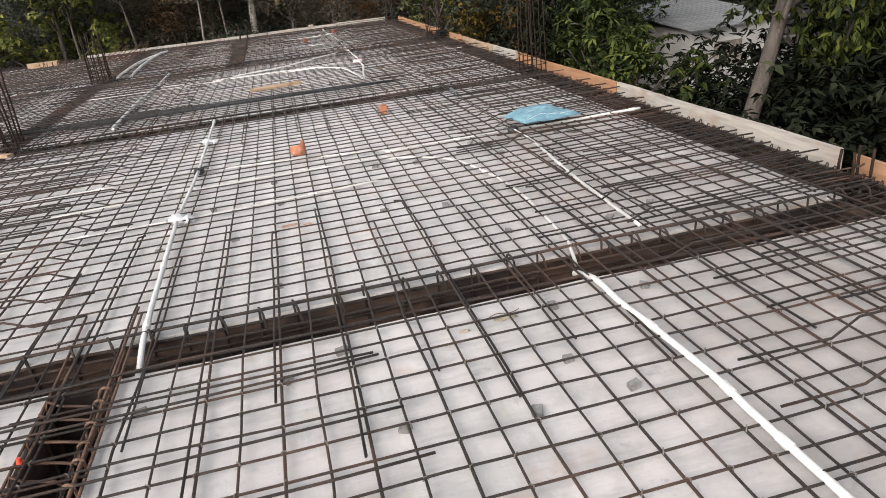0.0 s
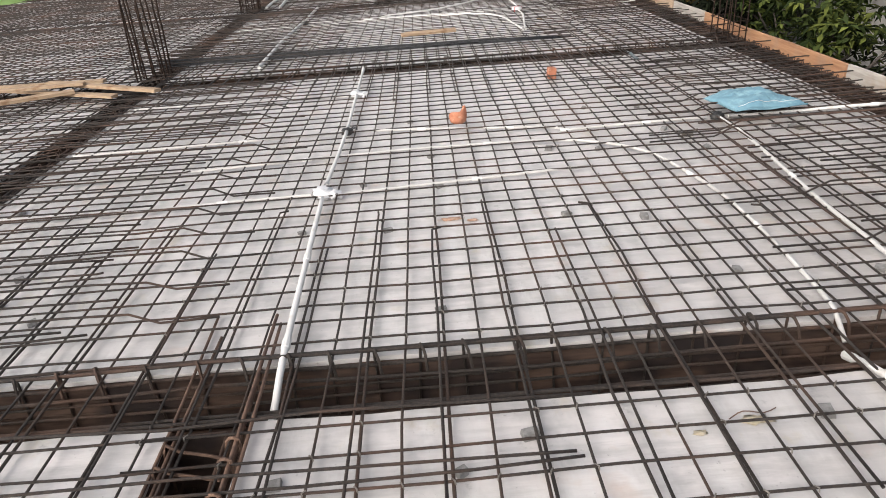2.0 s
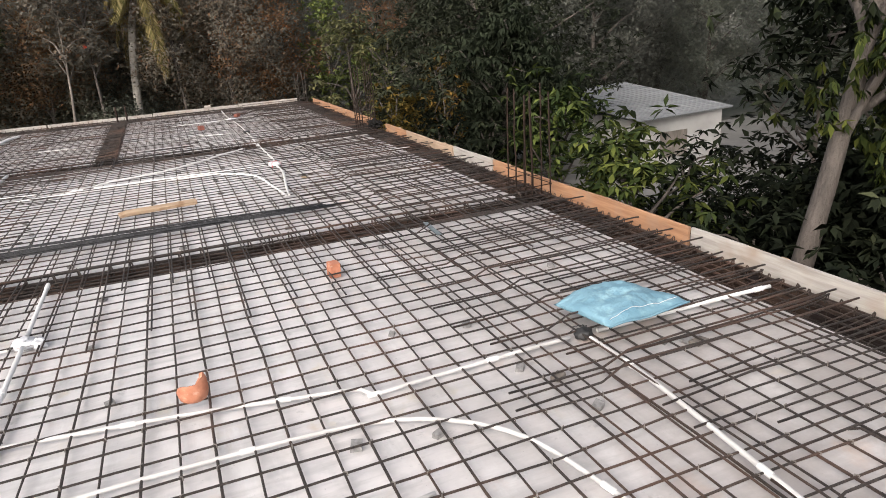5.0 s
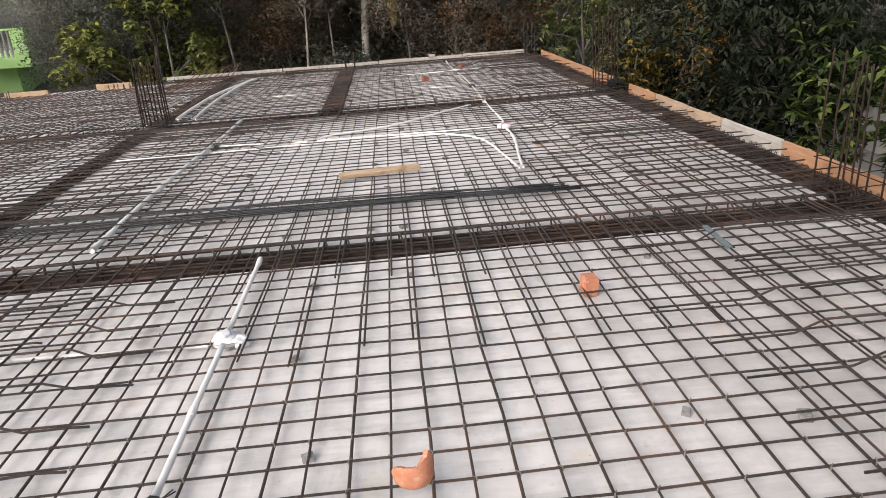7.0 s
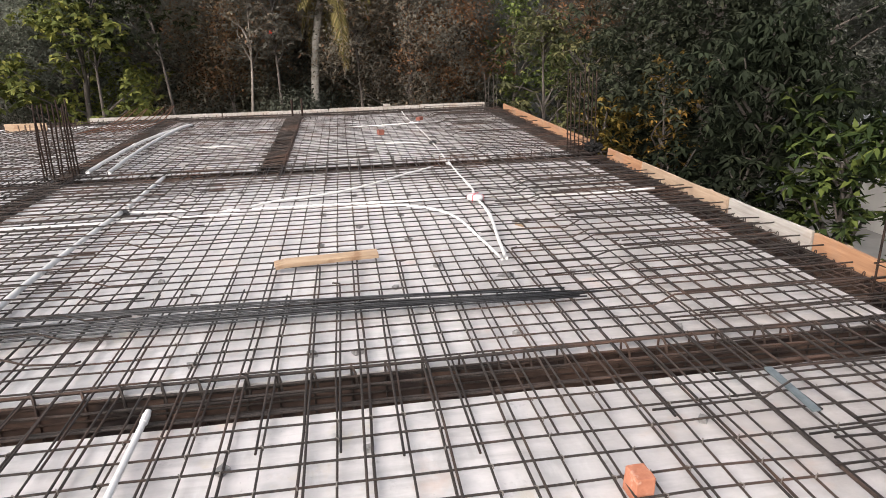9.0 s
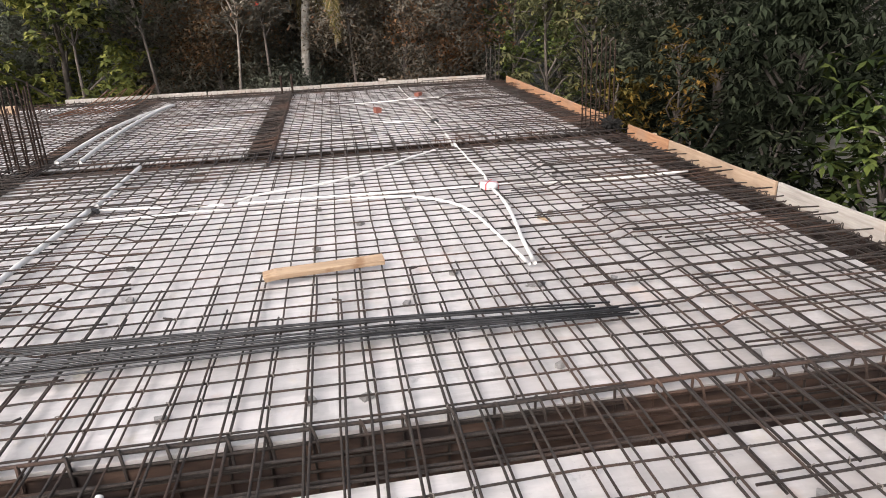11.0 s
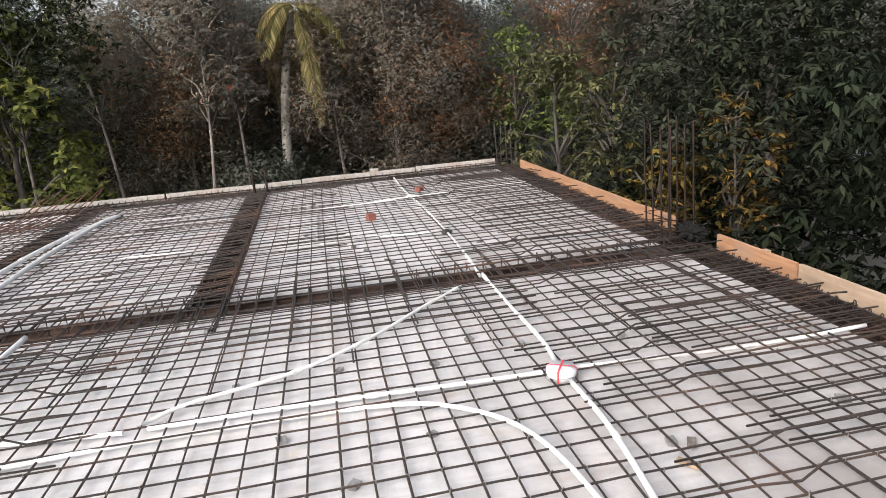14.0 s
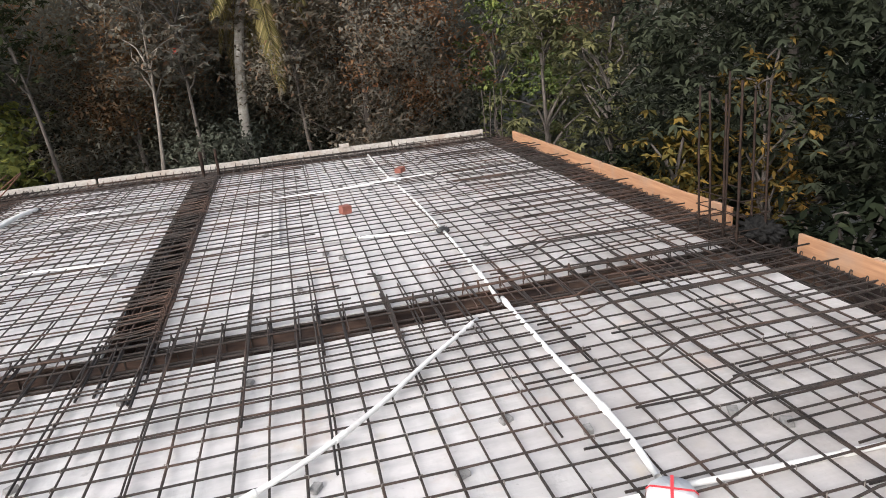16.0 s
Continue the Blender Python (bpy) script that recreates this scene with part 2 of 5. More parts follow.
LEAF_DARK = leaf_material("leaves_dark_green", [(0.0, (0.034, 0.041, 0.029)), (0.55, (0.041, 0.050, 0.034)), (0.95, (0.050, 0.060, 0.040)), (1.0, (0.085, 0.095, 0.062))], 0.8, 0.3, 0.06)
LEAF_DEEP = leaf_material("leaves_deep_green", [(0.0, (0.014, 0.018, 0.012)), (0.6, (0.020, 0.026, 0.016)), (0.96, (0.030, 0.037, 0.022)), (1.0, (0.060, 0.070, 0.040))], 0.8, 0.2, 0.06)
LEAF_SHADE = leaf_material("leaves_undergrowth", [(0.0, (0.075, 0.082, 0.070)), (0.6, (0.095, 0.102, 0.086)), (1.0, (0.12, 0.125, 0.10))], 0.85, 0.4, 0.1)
LEAF_MID = leaf_material("leaves_mid_green", [(0.0, (0.021, 0.028, 0.015)), (0.6, (0.039, 0.050, 0.023)), (1.0, (0.070, 0.084, 0.038))])
# distance haze painted into the leaf colour: paler and greyer than the foliage itself
LEAF_WOOD_HAZED = leaf_material("leaves_wood_green_hazed", [(0.0, (0.195, 0.204, 0.190)), (0.6, (0.225, 0.232, 0.214)), (1.0, (0.25, 0.252, 0.222))], 0.9, 0.6, 0.05)
LEAF_BRIGHT = leaf_material("leaves_bright_green", [(0.0, (0.018, 0.031, 0.010)), (0.5, (0.037, 0.058, 0.016)), (1.0, (0.12, 0.15, 0.037))])
LEAF_OLIVE = leaf_material("leaves_olive", [(0.0, (0.075, 0.086, 0.050)), (0.6, (0.115, 0.130, 0.070)), (1.0, (0.19, 0.20, 0.10))], 0.85, 0.4, 0.08)
LEAF_FRESH = leaf_material("leaves_fresh_green", [(0.0, (0.085, 0.115, 0.048)), (0.5, (0.145, 0.190, 0.066)), (1.0, (0.29, 0.32, 0.10))], 0.8, 0.4, 0.15)
# dry brown leaves, lightened and greyed in the base colour to stand for haze
LEAF_DRY_HAZED = leaf_material("leaves_dry_brown_hazed", [(0.0, (0.215, 0.213, 0.190)), (0.6, (0.255, 0.243, 0.212)), (0.92, (0.25, 0.195, 0.145)), (1.0, (0.30, 0.18, 0.12))], 0.9, 0.6, 0.05)
LEAF_RUST = leaf_material("leaves_rust_brown", [(0.0, (0.17, 0.135, 0.10)), (0.6, (0.25, 0.16, 0.10)), (1.0, (0.36, 0.18, 0.10))], 0.9, 0.5, 0.05)
LEAF_YELLOW = leaf_material("leaves_yellow", [(0.0, (0.045, 0.046, 0.020)), (0.5, (0.17, 0.13, 0.045)), (1.0, (0.36, 0.22, 0.06))], 0.8, 0.4, 0.05)
LEAF_PALM = leaf_material("palm_leaflets", [(0.0, (0.12, 0.11, 0.045)), (0.6, (0.22, 0.185, 0.08)), (1.0, (0.46, 0.36, 0.19))], 0.8, 0.35, 0.05)


# ---- mesh helpers ----
def mesh_object(name, verts, faces, mat, parent=None, label="", smooth=False):
    me = bpy.data.meshes.new(name)
    me.from_pydata([tuple(map(float, v)) for v in verts], [], faces)
    me.materials.append(mat)
    if smooth:
        me.shade_smooth()
    ob = new(name, me)
    ob.parent = parent
    if label:
        ob["label"] = label
    return ob


def part(name, bm, mat, parent, label="", smooth=False):
    me = bpy.data.meshes.new(name)
    bm.to_mesh(me)
    bm.free()
    me.materials.append(mat)
    if smooth:
        me.shade_smooth()
    ob = new(name, me)
    ob.parent = parent
    if label:
        ob["label"] = label
    return ob


def empty(name, label, category, group="", kind="", at=(0, 0, 0)):
    ob = new(name)
    ob.location = at
    return tagged(ob, label, category, group, kind)


def add_box(bm, x0, x1, y0, y1, z0, z1, bevel=0.0, jitter=0.0, rng=None):
    r = bmesh.ops.create_cube(bm, size=1.0)
    vs = r["verts"]
    for v in vs:
        v.co = Vector(((x0 + x1) / 2 + v.co.x * (x1 - x0), (y0 + y1) / 2 + v.co.y * (y1 - y0), (z0 + z1) / 2 + v.co.z * (z1 - z0)))
        if jitter:
            v.co += Vector([(rng.random() - 0.5) * jitter for _ in range(3)])
    if bevel:
        edges = list({e for v in vs for e in v.link_edges})
        bmesh.ops.bevel(bm, geom=edges, offset=bevel, segments=2, profile=0.6, affect="EDGES")


def box(name, x0, x1, y0, y1, z0, z1, mat, parent=None, label="", bevel=0.0, jitter=0.0, rng=None):
    bm = bmesh.new()
    add_box(bm, x0, x1, y0, y1, z0, z1, bevel, jitter, rng)
    return part(name, bm, mat, parent, label)


def tube_data(points, radius, sides=6, caps=True):
    """Verts and faces of a round bar along points; radius is a number or one per point."""
    p = np.array(points, float)
    n = len(p)
    rad = np.broadcast_to(np.array(radius, float), (n,))
    tan = np.gradient(p, axis=0)
    tan /= np.linalg.norm(tan, axis=1)[:, None] + 1e-9
    ref = np.array([0, 0, 1.0]) if abs(tan[:, 2]).mean() < 0.75 else np.array([1.0, 0, 0])
    u = np.cross(tan, ref)
    u /= np.linalg.norm(u, axis=1)[:, None] + 1e-9
    w = np.cross(u, tan)
    a = np.arange(sides) * 2 * math.pi / sides
    ring = p[:, None] + rad[:, None, None] * (np.cos(a)[None, :, None] * u[:, None] + np.sin(a)[None, :, None] * w[:, None])
    verts = ring.reshape(-1, 3)
    faces = [(i * sides + k, i * sides + (k + 1) % sides, (i + 1) * sides + (k + 1) % sides, (i + 1) * sides + k)
             for i in range(n - 1) for k in range(sides)]
    if caps:
        faces += [tuple(range(sides)), tuple(range((n - 1) * sides, n * sides))]
    return verts, faces


def joined(pieces):
    verts, faces, off = [], [], 0
    for v, f in pieces:
        verts.append(v)
        faces += [tuple(i + off for i in q) for q in f]
        off += len(v)
    return np.concatenate(verts), faces


def smooth_line(points, step=0.08):
    """A rounded line through points (Catmull-Rom)."""
    p = np.array(points, float)
    p = np.vstack([2 * p[0] - p[1], p, 2 * p[-1] - p[-2]])
    out = []
    for a, b, c, d in zip(p[:-3], p[1:-2], p[2:-1], p[3:]):
        n = max(2, int(np.linalg.norm(c - b) / step))
        for t in np.arange(n) / n:
            out.append(0.5 * (2 * b + (c - a) * t + (2 * a - 5 * b + 4 * c - d) * t * t + (3 * b - a - 3 * c + d) * t ** 3))
    return np.array(out + [p[-2]])


# ---- plan of the slab ----
X_L, X_R, Y_N, Y_F = -10.0, 4.32, -5.0, 19.05
LB0, LB1 = -2.82, -2.52          # long beam on the far side of the main strip
SB0, SB1 = -0.575, -0.275        # short beam before the first cross beam
FB0, FB1 = -0.27, 0.06           # long beam past the third cross beam
RB = 3.95                        # inner side of the edge beam
BEAMS = [(1.08, 1.43), (6.78, 7.13), (12.46, 12.82)]
FE = 18.60                       # inner side of the far edge beam
DEPTH = -0.32

# deck sheets, one per field between the beams
fields = []
ys = [Y_N] + [v for b in BEAMS for v in b] + [FE]
spans = list(zip(ys[0::2], ys[1::2]))
for n, (ya, yb) in enumerate(spans):
    fields.append((X_L, LB0, ya, yb))
    if n == 0:
        fields += [(LB1, SB0, ya, yb), (SB1, RB, ya, yb)]
    elif n == 3:
        fields += [(LB1, FB0, ya, yb), (FB1, RB, ya, yb)]
    else:
        fields.append((LB1, RB, ya, yb))
rng = random.Random(3)
for xa, xb, ya, yb in fields:
    nx, ny = max(2, int((xb - xa) / 0.12)), max(2, int((yb - ya) / 0.12))
    gx, gy = np.meshgrid(np.linspace(xa, xb, nx + 1), np.linspace(ya, yb, ny + 1))
    gz = np.array([noise.noise((x * 1.3, y * 1.3, 2.0)) * 0.004 for x, y in zip(gx.ravel(), gy.ravel())])
    ex = np.where((gx.ravel() == xa) | (gx.ravel() == xb), 1, 0)
    ey = np.where((gy.ravel() == ya) | (gy.ravel() == yb), 1, 0)
    wob = np.array([noise.noise((x * 2.7, y * 2.7, 7.0)) for x, y in zip(gx.ravel(), gy.ravel())]) * 0.018
    top = np.stack([gx.ravel() + ex * wob, gy.ravel() + ey * wob, gz], 1)
    w = nx + 1
    faces = [(j * w + i, j * w + i + 1, (j + 1) * w + i + 1, (j + 1) * w + i) for j in range(ny) for i in range(nx)]
    rim = [i for i in range(nx)] + [j * w + nx for j in range(ny)] + [ny * w + i for i in range(nx, 0, -1)] + [j * w for j in range(ny, 0, -1)]
    low = top[rim] - (0, 0, 0.022)
    k = len(top)
    faces += [(rim[i], k + i, k + (i + 1) % len(rim), rim[(i + 1) % len(rim)]) for i in range(len(rim))]
    ob = mesh_object("deck", np.vstack([top, low]), faces, DECK, smooth=False)
    tagged(ob, "off-white sheeted slab formwork deck with grey stains", "formwork deck", "deck sheets", "structure")


def trench(xa, xb, ya, yb, long_axis):
    """Timber box of a beam: soffit and two sides."""
    base = empty("beam_formwork", "brown timber beam trough let into the deck", "beam formwork", "beam troughs", "structure", ((xa + xb) / 2, (ya + yb) / 2, DEPTH))
    inv = Matrix.Translation(-base.location)
    obs = [box("soffit_board", xa - 0.02, xb + 0.02, ya - 0.02, yb + 0.02, DEPTH - 0.02, DEPTH, TRENCH, base)]
    for z0, z1, p in ((DEPTH, -0.172, 0.0), (-0.168, -0.024, 0.004)):     # two planks high on each side
        if long_axis == "x":
            obs += [box("side_board", xa, xb, y0, y1, z0, z1, TRENCH, base, "", 0.002) for y0, y1 in ((ya - 0.022, ya - 0.006 + p), (yb + 0.006 - p, yb + 0.022))]
        else:
            obs += [box("side_board", x0, x1, ya, yb, z0, z1, TRENCH, base, "", 0.002) for x0, x1 in ((xa - 0.022, xa - 0.006 + p), (xb + 0.006 - p, xb + 0.022))]
    for o in obs:
        o.matrix_parent_inverse = inv


for ya, yb in BEAMS:
    trench(X_L, LB0, ya, yb, "x")
    trench(LB1, RB, ya, yb, "x")
trench(X_L, X_R, FE, Y_F, "x")
trench(LB0, LB1, Y_N, FE, "y")
trench(SB0, SB1, Y_N, BEAMS[0][0], "y")
trench(FB0, FB1, BEAMS[2][1], FE, "y")
trench(RB, X_R, Y_N, FE, "y")
# storey below the slab
for nm, a in (("wall_east", (X_R - 0.25, X_R, Y_N, Y_F)), ("wall_north", (X_L, X_R - 0.25, Y_F - 0.25, Y_F)),
              ("wall_west", (X_L, X_L + 0.25, Y_N, Y_F - 0.25)), ("wall_south", (X_L + 0.25, X_R - 0.25, Y_N, Y_N + 0.25))):
    tagged(box(nm, *a, -4.0, DEPTH - 0.022, CONCRETE), "raw concrete wall of the storey below", "wall", "", "structure")


# ---- rebar ----
def bar_points(axis, at, a, b, z, rng, wave=0.006, crank=None):
    """A slightly bent bar along x or y. crank: (start, end, lift) of a bend upwards."""
    s = list(np.arange(a, b, 0.55)) + [b]
    if crank:
        s = sorted(set([v for v in s if abs(v - crank[0]) > 0.12 and abs(v - crank[1]) > 0.12] + [crank[0], crank[1]]))
    out = []
    for v in s:
        lift = 0.0
        if crank:
            up = crank[2]
            lift = up * min(1, max(0, (v - crank[0]) / (crank[1] - crank[0])))
        o = at + rng.gauss(0, wave)
        zz = z + lift + rng.gauss(0, 0.0025)
        out.append((v, o, zz) if axis == "x" else (o, v, zz))
    return out


R_BAR = 0.0054
rng = random.Random(11)
mats = []   # (field name, list of bars); a bar is (points, radius, material)


def bar_x(k, y):
    """Where bar k of those along y lies at y: they fan in slightly."""
    u = (y - 0.4) / 9.85
    return (0.456 + 0.1570 * k) * (1 - u) + (0.565 + 0.1467 * k) * u


def lengths_y(xa, xb, ya, yb, rng, k_thick=2):
    """Bars along y, continuous over the beams that they cross."""
    bars = []
    for k in range(-90, 40):
        mid = bar_x(k, (ya + yb) / 2)
        if not (xa + 0.03 < mid < xb - 0.03):
            continue
        o = rng.gauss(0, 0.004)
        a, b = ya - rng.random() * 0.3, yb + rng.random() * 0.3
        pts = [(bar_x(k, py) + o + px, py, pz) for px, py, pz in bar_points("y", 0.0, a, b, 0.030, rng, 0.0045)]
        bars.append((pts, R_BAR * (1.22 if k % k_thick == 0 else 1.0)))
    return bars


def lengths_x(xa, xb, ya, yb, y0, dy, rng):
    bars = []
    for k in range(math.ceil((ya + 0.03 - y0) / dy), math.floor((yb - 0.03 - y0) / dy) + 1):
        y = y0 + k * dy + rng.gauss(0, 0.006)
        bars.append((bar_points("x", y, xa - 0.38, min(xb + 0.34, 4.29) - rng.random() * 0.10, 0.041, rng), R_BAR))
    return bars


def top_bars_over_y(xa, xb, yc, lo, hi, rng, every=2, off=0.024):
    """Extra bars that cross a beam running along x, each beside a bar of the mat; lo and hi: two reaches, taken in turn."""
    bars = []
    for n, k in enumerate(k for k in range(-90, 40) if k % every == 0 and xa < bar_x(k, yc) < xb):
        o = off * rng.choice((-1, 1)) + rng.gauss(0, 0.004)
        a, b = yc - lo[n % 2] - rng.random() * 0.25, yc + hi[n % 2] + rng.random() * 0.25
        pts = [(bar_x(k, py) + o + px, py, pz) for px, py, pz in bar_points("y", 0.0, a, b, 0.044, rng, 0.003)]
        if n % 3 == 0:              # end cranked aside
            pts.append((pts[-1][0] + rng.choice((-1, 1)) * 0.05, pts[-1][1] + 0.02, pts[-1][2]))
        bars.append((pts, R_BAR * 1.1))
    return bars


def top_bars_over_x(ya, yb, a, b, y0, dy, rng, crank=None, every=2, stagger=0.25):
    bars = []
    k0, k1 = math.ceil((ya - y0) / dy), math.floor((yb - y0) / dy)
    for k in range(k0, k1 + 1):
        if k % every == 0 or rng.random() < 0.15:
            y = y0 + k * dy + 0.055 * rng.choice((-1, 1, 0.7)) + rng.gauss(0, 0.008)
            c = None
            aa = a - rng.random() * stagger
            if crank and rng.random() < 0.6:
                j = rng.gauss(0, 0.05)
                c = (crank[0] + j, crank[1] + j, crank[2])
                aa = min(aa, crank[0] - 0.3 - rng.random() * 0.4)
            bars.append((bar_points("x", y, aa, b + (rng.random() * stagger if b < 4 else 0.03 - rng.random() * 0.12), 0.052, rng, 0.008, c), R_BAR * 1.1))
    return bars


G0 = (0.456, 0.1555, 0.678, 0.154)
G1 = (0.456, 0.1555, 4.679, 0.151)
G2 = (1.000, 0.147, 10.253, 0.147)
G3 = (1.000, 0.150, 15.000, 0.150)
GRID = [G0, G1, G2, G3]
B1, B2, B3 = BEAMS
right = [(SB1, spans[0]), (LB1, spans[1]), (LB1, spans[2]), (FB1, spans[3])]
# main strip: one mat over the first three fields
main_y = lengths_y(LB1, RB, -3.2, B3[1] + 0.05, rng)
main_x = []
for n in (0, 1, 2):
    main_x += lengths_x(right[n][0], RB, *right[n][1], GRID[n][2], GRID[n][3], rng)
mats.append(((LB1, RB, -3.0, B3[1]), main_y + main_x, True))
mats.append(((FB1, RB, *spans[3]), lengths_y(FB1, RB, B3[0] + 0.05, 18.95, rng) + lengths_x(FB1, RB, *spans[3], G3[2], G3[3], rng), False))
mats.append(((LB1, FB0, *spans[3]), lengths_y(LB1, FB0, B3[0] + 0.05, 18.95, rng) + lengths_x(LB1, FB0, *spans[3], G3[2], G3[3], rng), False))
mats.append(((LB1, SB0, *spans[0]), lengths_x(LB1, SB0, *spans[0], G0[2], G0[3], rng), False))
mats.append(((SB1, RB, Y_N, -3.2), lengths_y(LB1, RB, Y_N + 0.2, -2.9, rng), False))
mats.append(((X_L, LB0, Y_N, B2[1]), lengths_y(X_L, LB0, Y_N + 0.2, B2[1] + 0.35, rng) + [b for n in (0, 1) for b in lengths_x(X_L, LB0, *spans[n], GRID[n][2], GRID[n][3], rng)], False))
mats.append(((X_L, LB0, B2[1], FE), lengths_y(X_L, LB0, B2[0] - 0.1, 18.2, rng) + [b for n in (2, 3) for b in lengths_x(X_L, LB0, *spans[n], GRID[n][2], GRID[n][3], rng) if b[0][0][1] < 17.9], False))
tops = []
REACH = [((1.0, 0.7), (1.45, 1.1), 2), ((1.3, 0.45), (1.75, 1.2), 1), ((1.5, 1.0), (0.8, 0.6), 3)]
for (ya, yb), (lo, hi, every) in zip(BEAMS, REACH):
    tops += top_bars_over_y(LB1, RB, (ya + yb) / 2, lo, hi, rng, every)
    tops += top_bars_over_y(X_L, LB0, (ya + yb) / 2, (0.85, 0.7), (0.8, 0.6), rng, 2)
# paired bars before the third beam
for k in range(5):
    y = G2[2] + (14 - k) * G2[3] - 0.044
    tops.append((bar_points("x", y + rng.gauss(0, 0.004), -2.7 - rng.random() * 0.3, 2.3 + rng.random() * 0.4, 0.043, rng, 0.004), R_BAR))
# second bars along y, under the top bars of the east strip
for k in range(8, 24):
    for ya, yb, odds in ((-1.6, 1.3, 0.5), (1.2, 6.9, 0.5), (7.0, 12.6, 0.5)):
        if 2.25 < bar_x(k, ya) < 3.92 and rng.random() < odds:
            o = 0.045 * rng.choice((1, 1, -1)) + rng.gauss(0, 0.006)
            a = ya + rng.random() * 0.7
            tops.append(([(bar_x(k, py) + o + px, py, pz) for px, py, pz in bar_points("y", 0.0, a, yb + rng.random() * 0.3, 0.047, rng, 0.004)], R_BAR))
for n, (ya, yb) in enumerate(spans):
    g = GRID[n]
    tops += top_bars_over_x(ya, yb, 2.75, 4.26, g[2], g[3], rng, (2.60, 2.74, 0.058))
    tops += top_bars_over_x(ya, yb, 3.0, 4.26, g[2] + g[3], g[3], rng, every=3)
    tops += top_bars_over_x(ya, yb, -3.9, -1.35, g[2], g[3], rng)
    tops += top_bars_over_x(ya, min(yb, 17.6), -9.9, -3.6, g[2], g[3], rng, every=1)
tops += top_bars_over_x(Y_N, BEAMS[0][0], -1.5, 0.75, G0[2], G0[3], rng)
tops += top_bars_over_x(BEAMS[2][1], FE, -1.25, 1.1, G3[2], G3[3], rng)
tops += top_bars_over_y(X_L, RB, FE + 0.1, (1.2, 0.9), (-0.2, -0.2), rng, 2)
# bent-up bars in the middle fields near the long beam
for g, (ya, yb) in zip(GRID[1:3], spans[1:3]):
    for y in np.arange(ya + 0.35, yb - 0.3, 2 * g[3]):
        j = rng.gauss(0, 0.06)
        tops.append((bar_points("x", y, -2.9, -0.55 + j, 0.10, rng, 0.008, (-0.95 + j, -0.82 + j, -0.055)), R_BAR * 1.1))

budget = 300
for (xa, xb, ya, yb), bars, close in mats:
    mid = ((xa + xb) / 2, (ya + yb) / 2, 0.0)
    mat_ob = empty("rebar_mat", "grid of dark tied steel reinforcing bars lying over the deck", "rebar mat", "rebar mats", "", mid)
    rest = []
    for pts, rad in bars:
        d = tube_data(np.array(pts) - mid, rad, 6)
        if close and max(p[1] for p in pts) > -1.2:
            mesh_object("bar", *d, STEEL, mat_ob, smooth=True)
        else:
            rest.append(d)
    if rest:
        mesh_object("bar_rest", *joined(rest), STEEL, mat_ob, smooth=True)["kind"] = "stuff"
# extra bars: those beside the walk one by one, the others joined
extra = empty("extra_bars", "extra dark steel bars tied on top across the beams", "rebar", "", "", (0, 0, 0))
rest = []
for pts, rad in tops:
    d = tube_data(pts, rad, 6)
    if pts[0][0] > -2.0 and -0.5 < pts[0][1] < 13.5 and budget > 0:
        budget -= 1
        mesh_object("bar", *d, STEEL, extra, smooth=True)
    else:
        rest.append(d)
mesh_object("bar_rest", *joined(rest), STEEL, extra, smooth=True)["kind"] = "stuff"


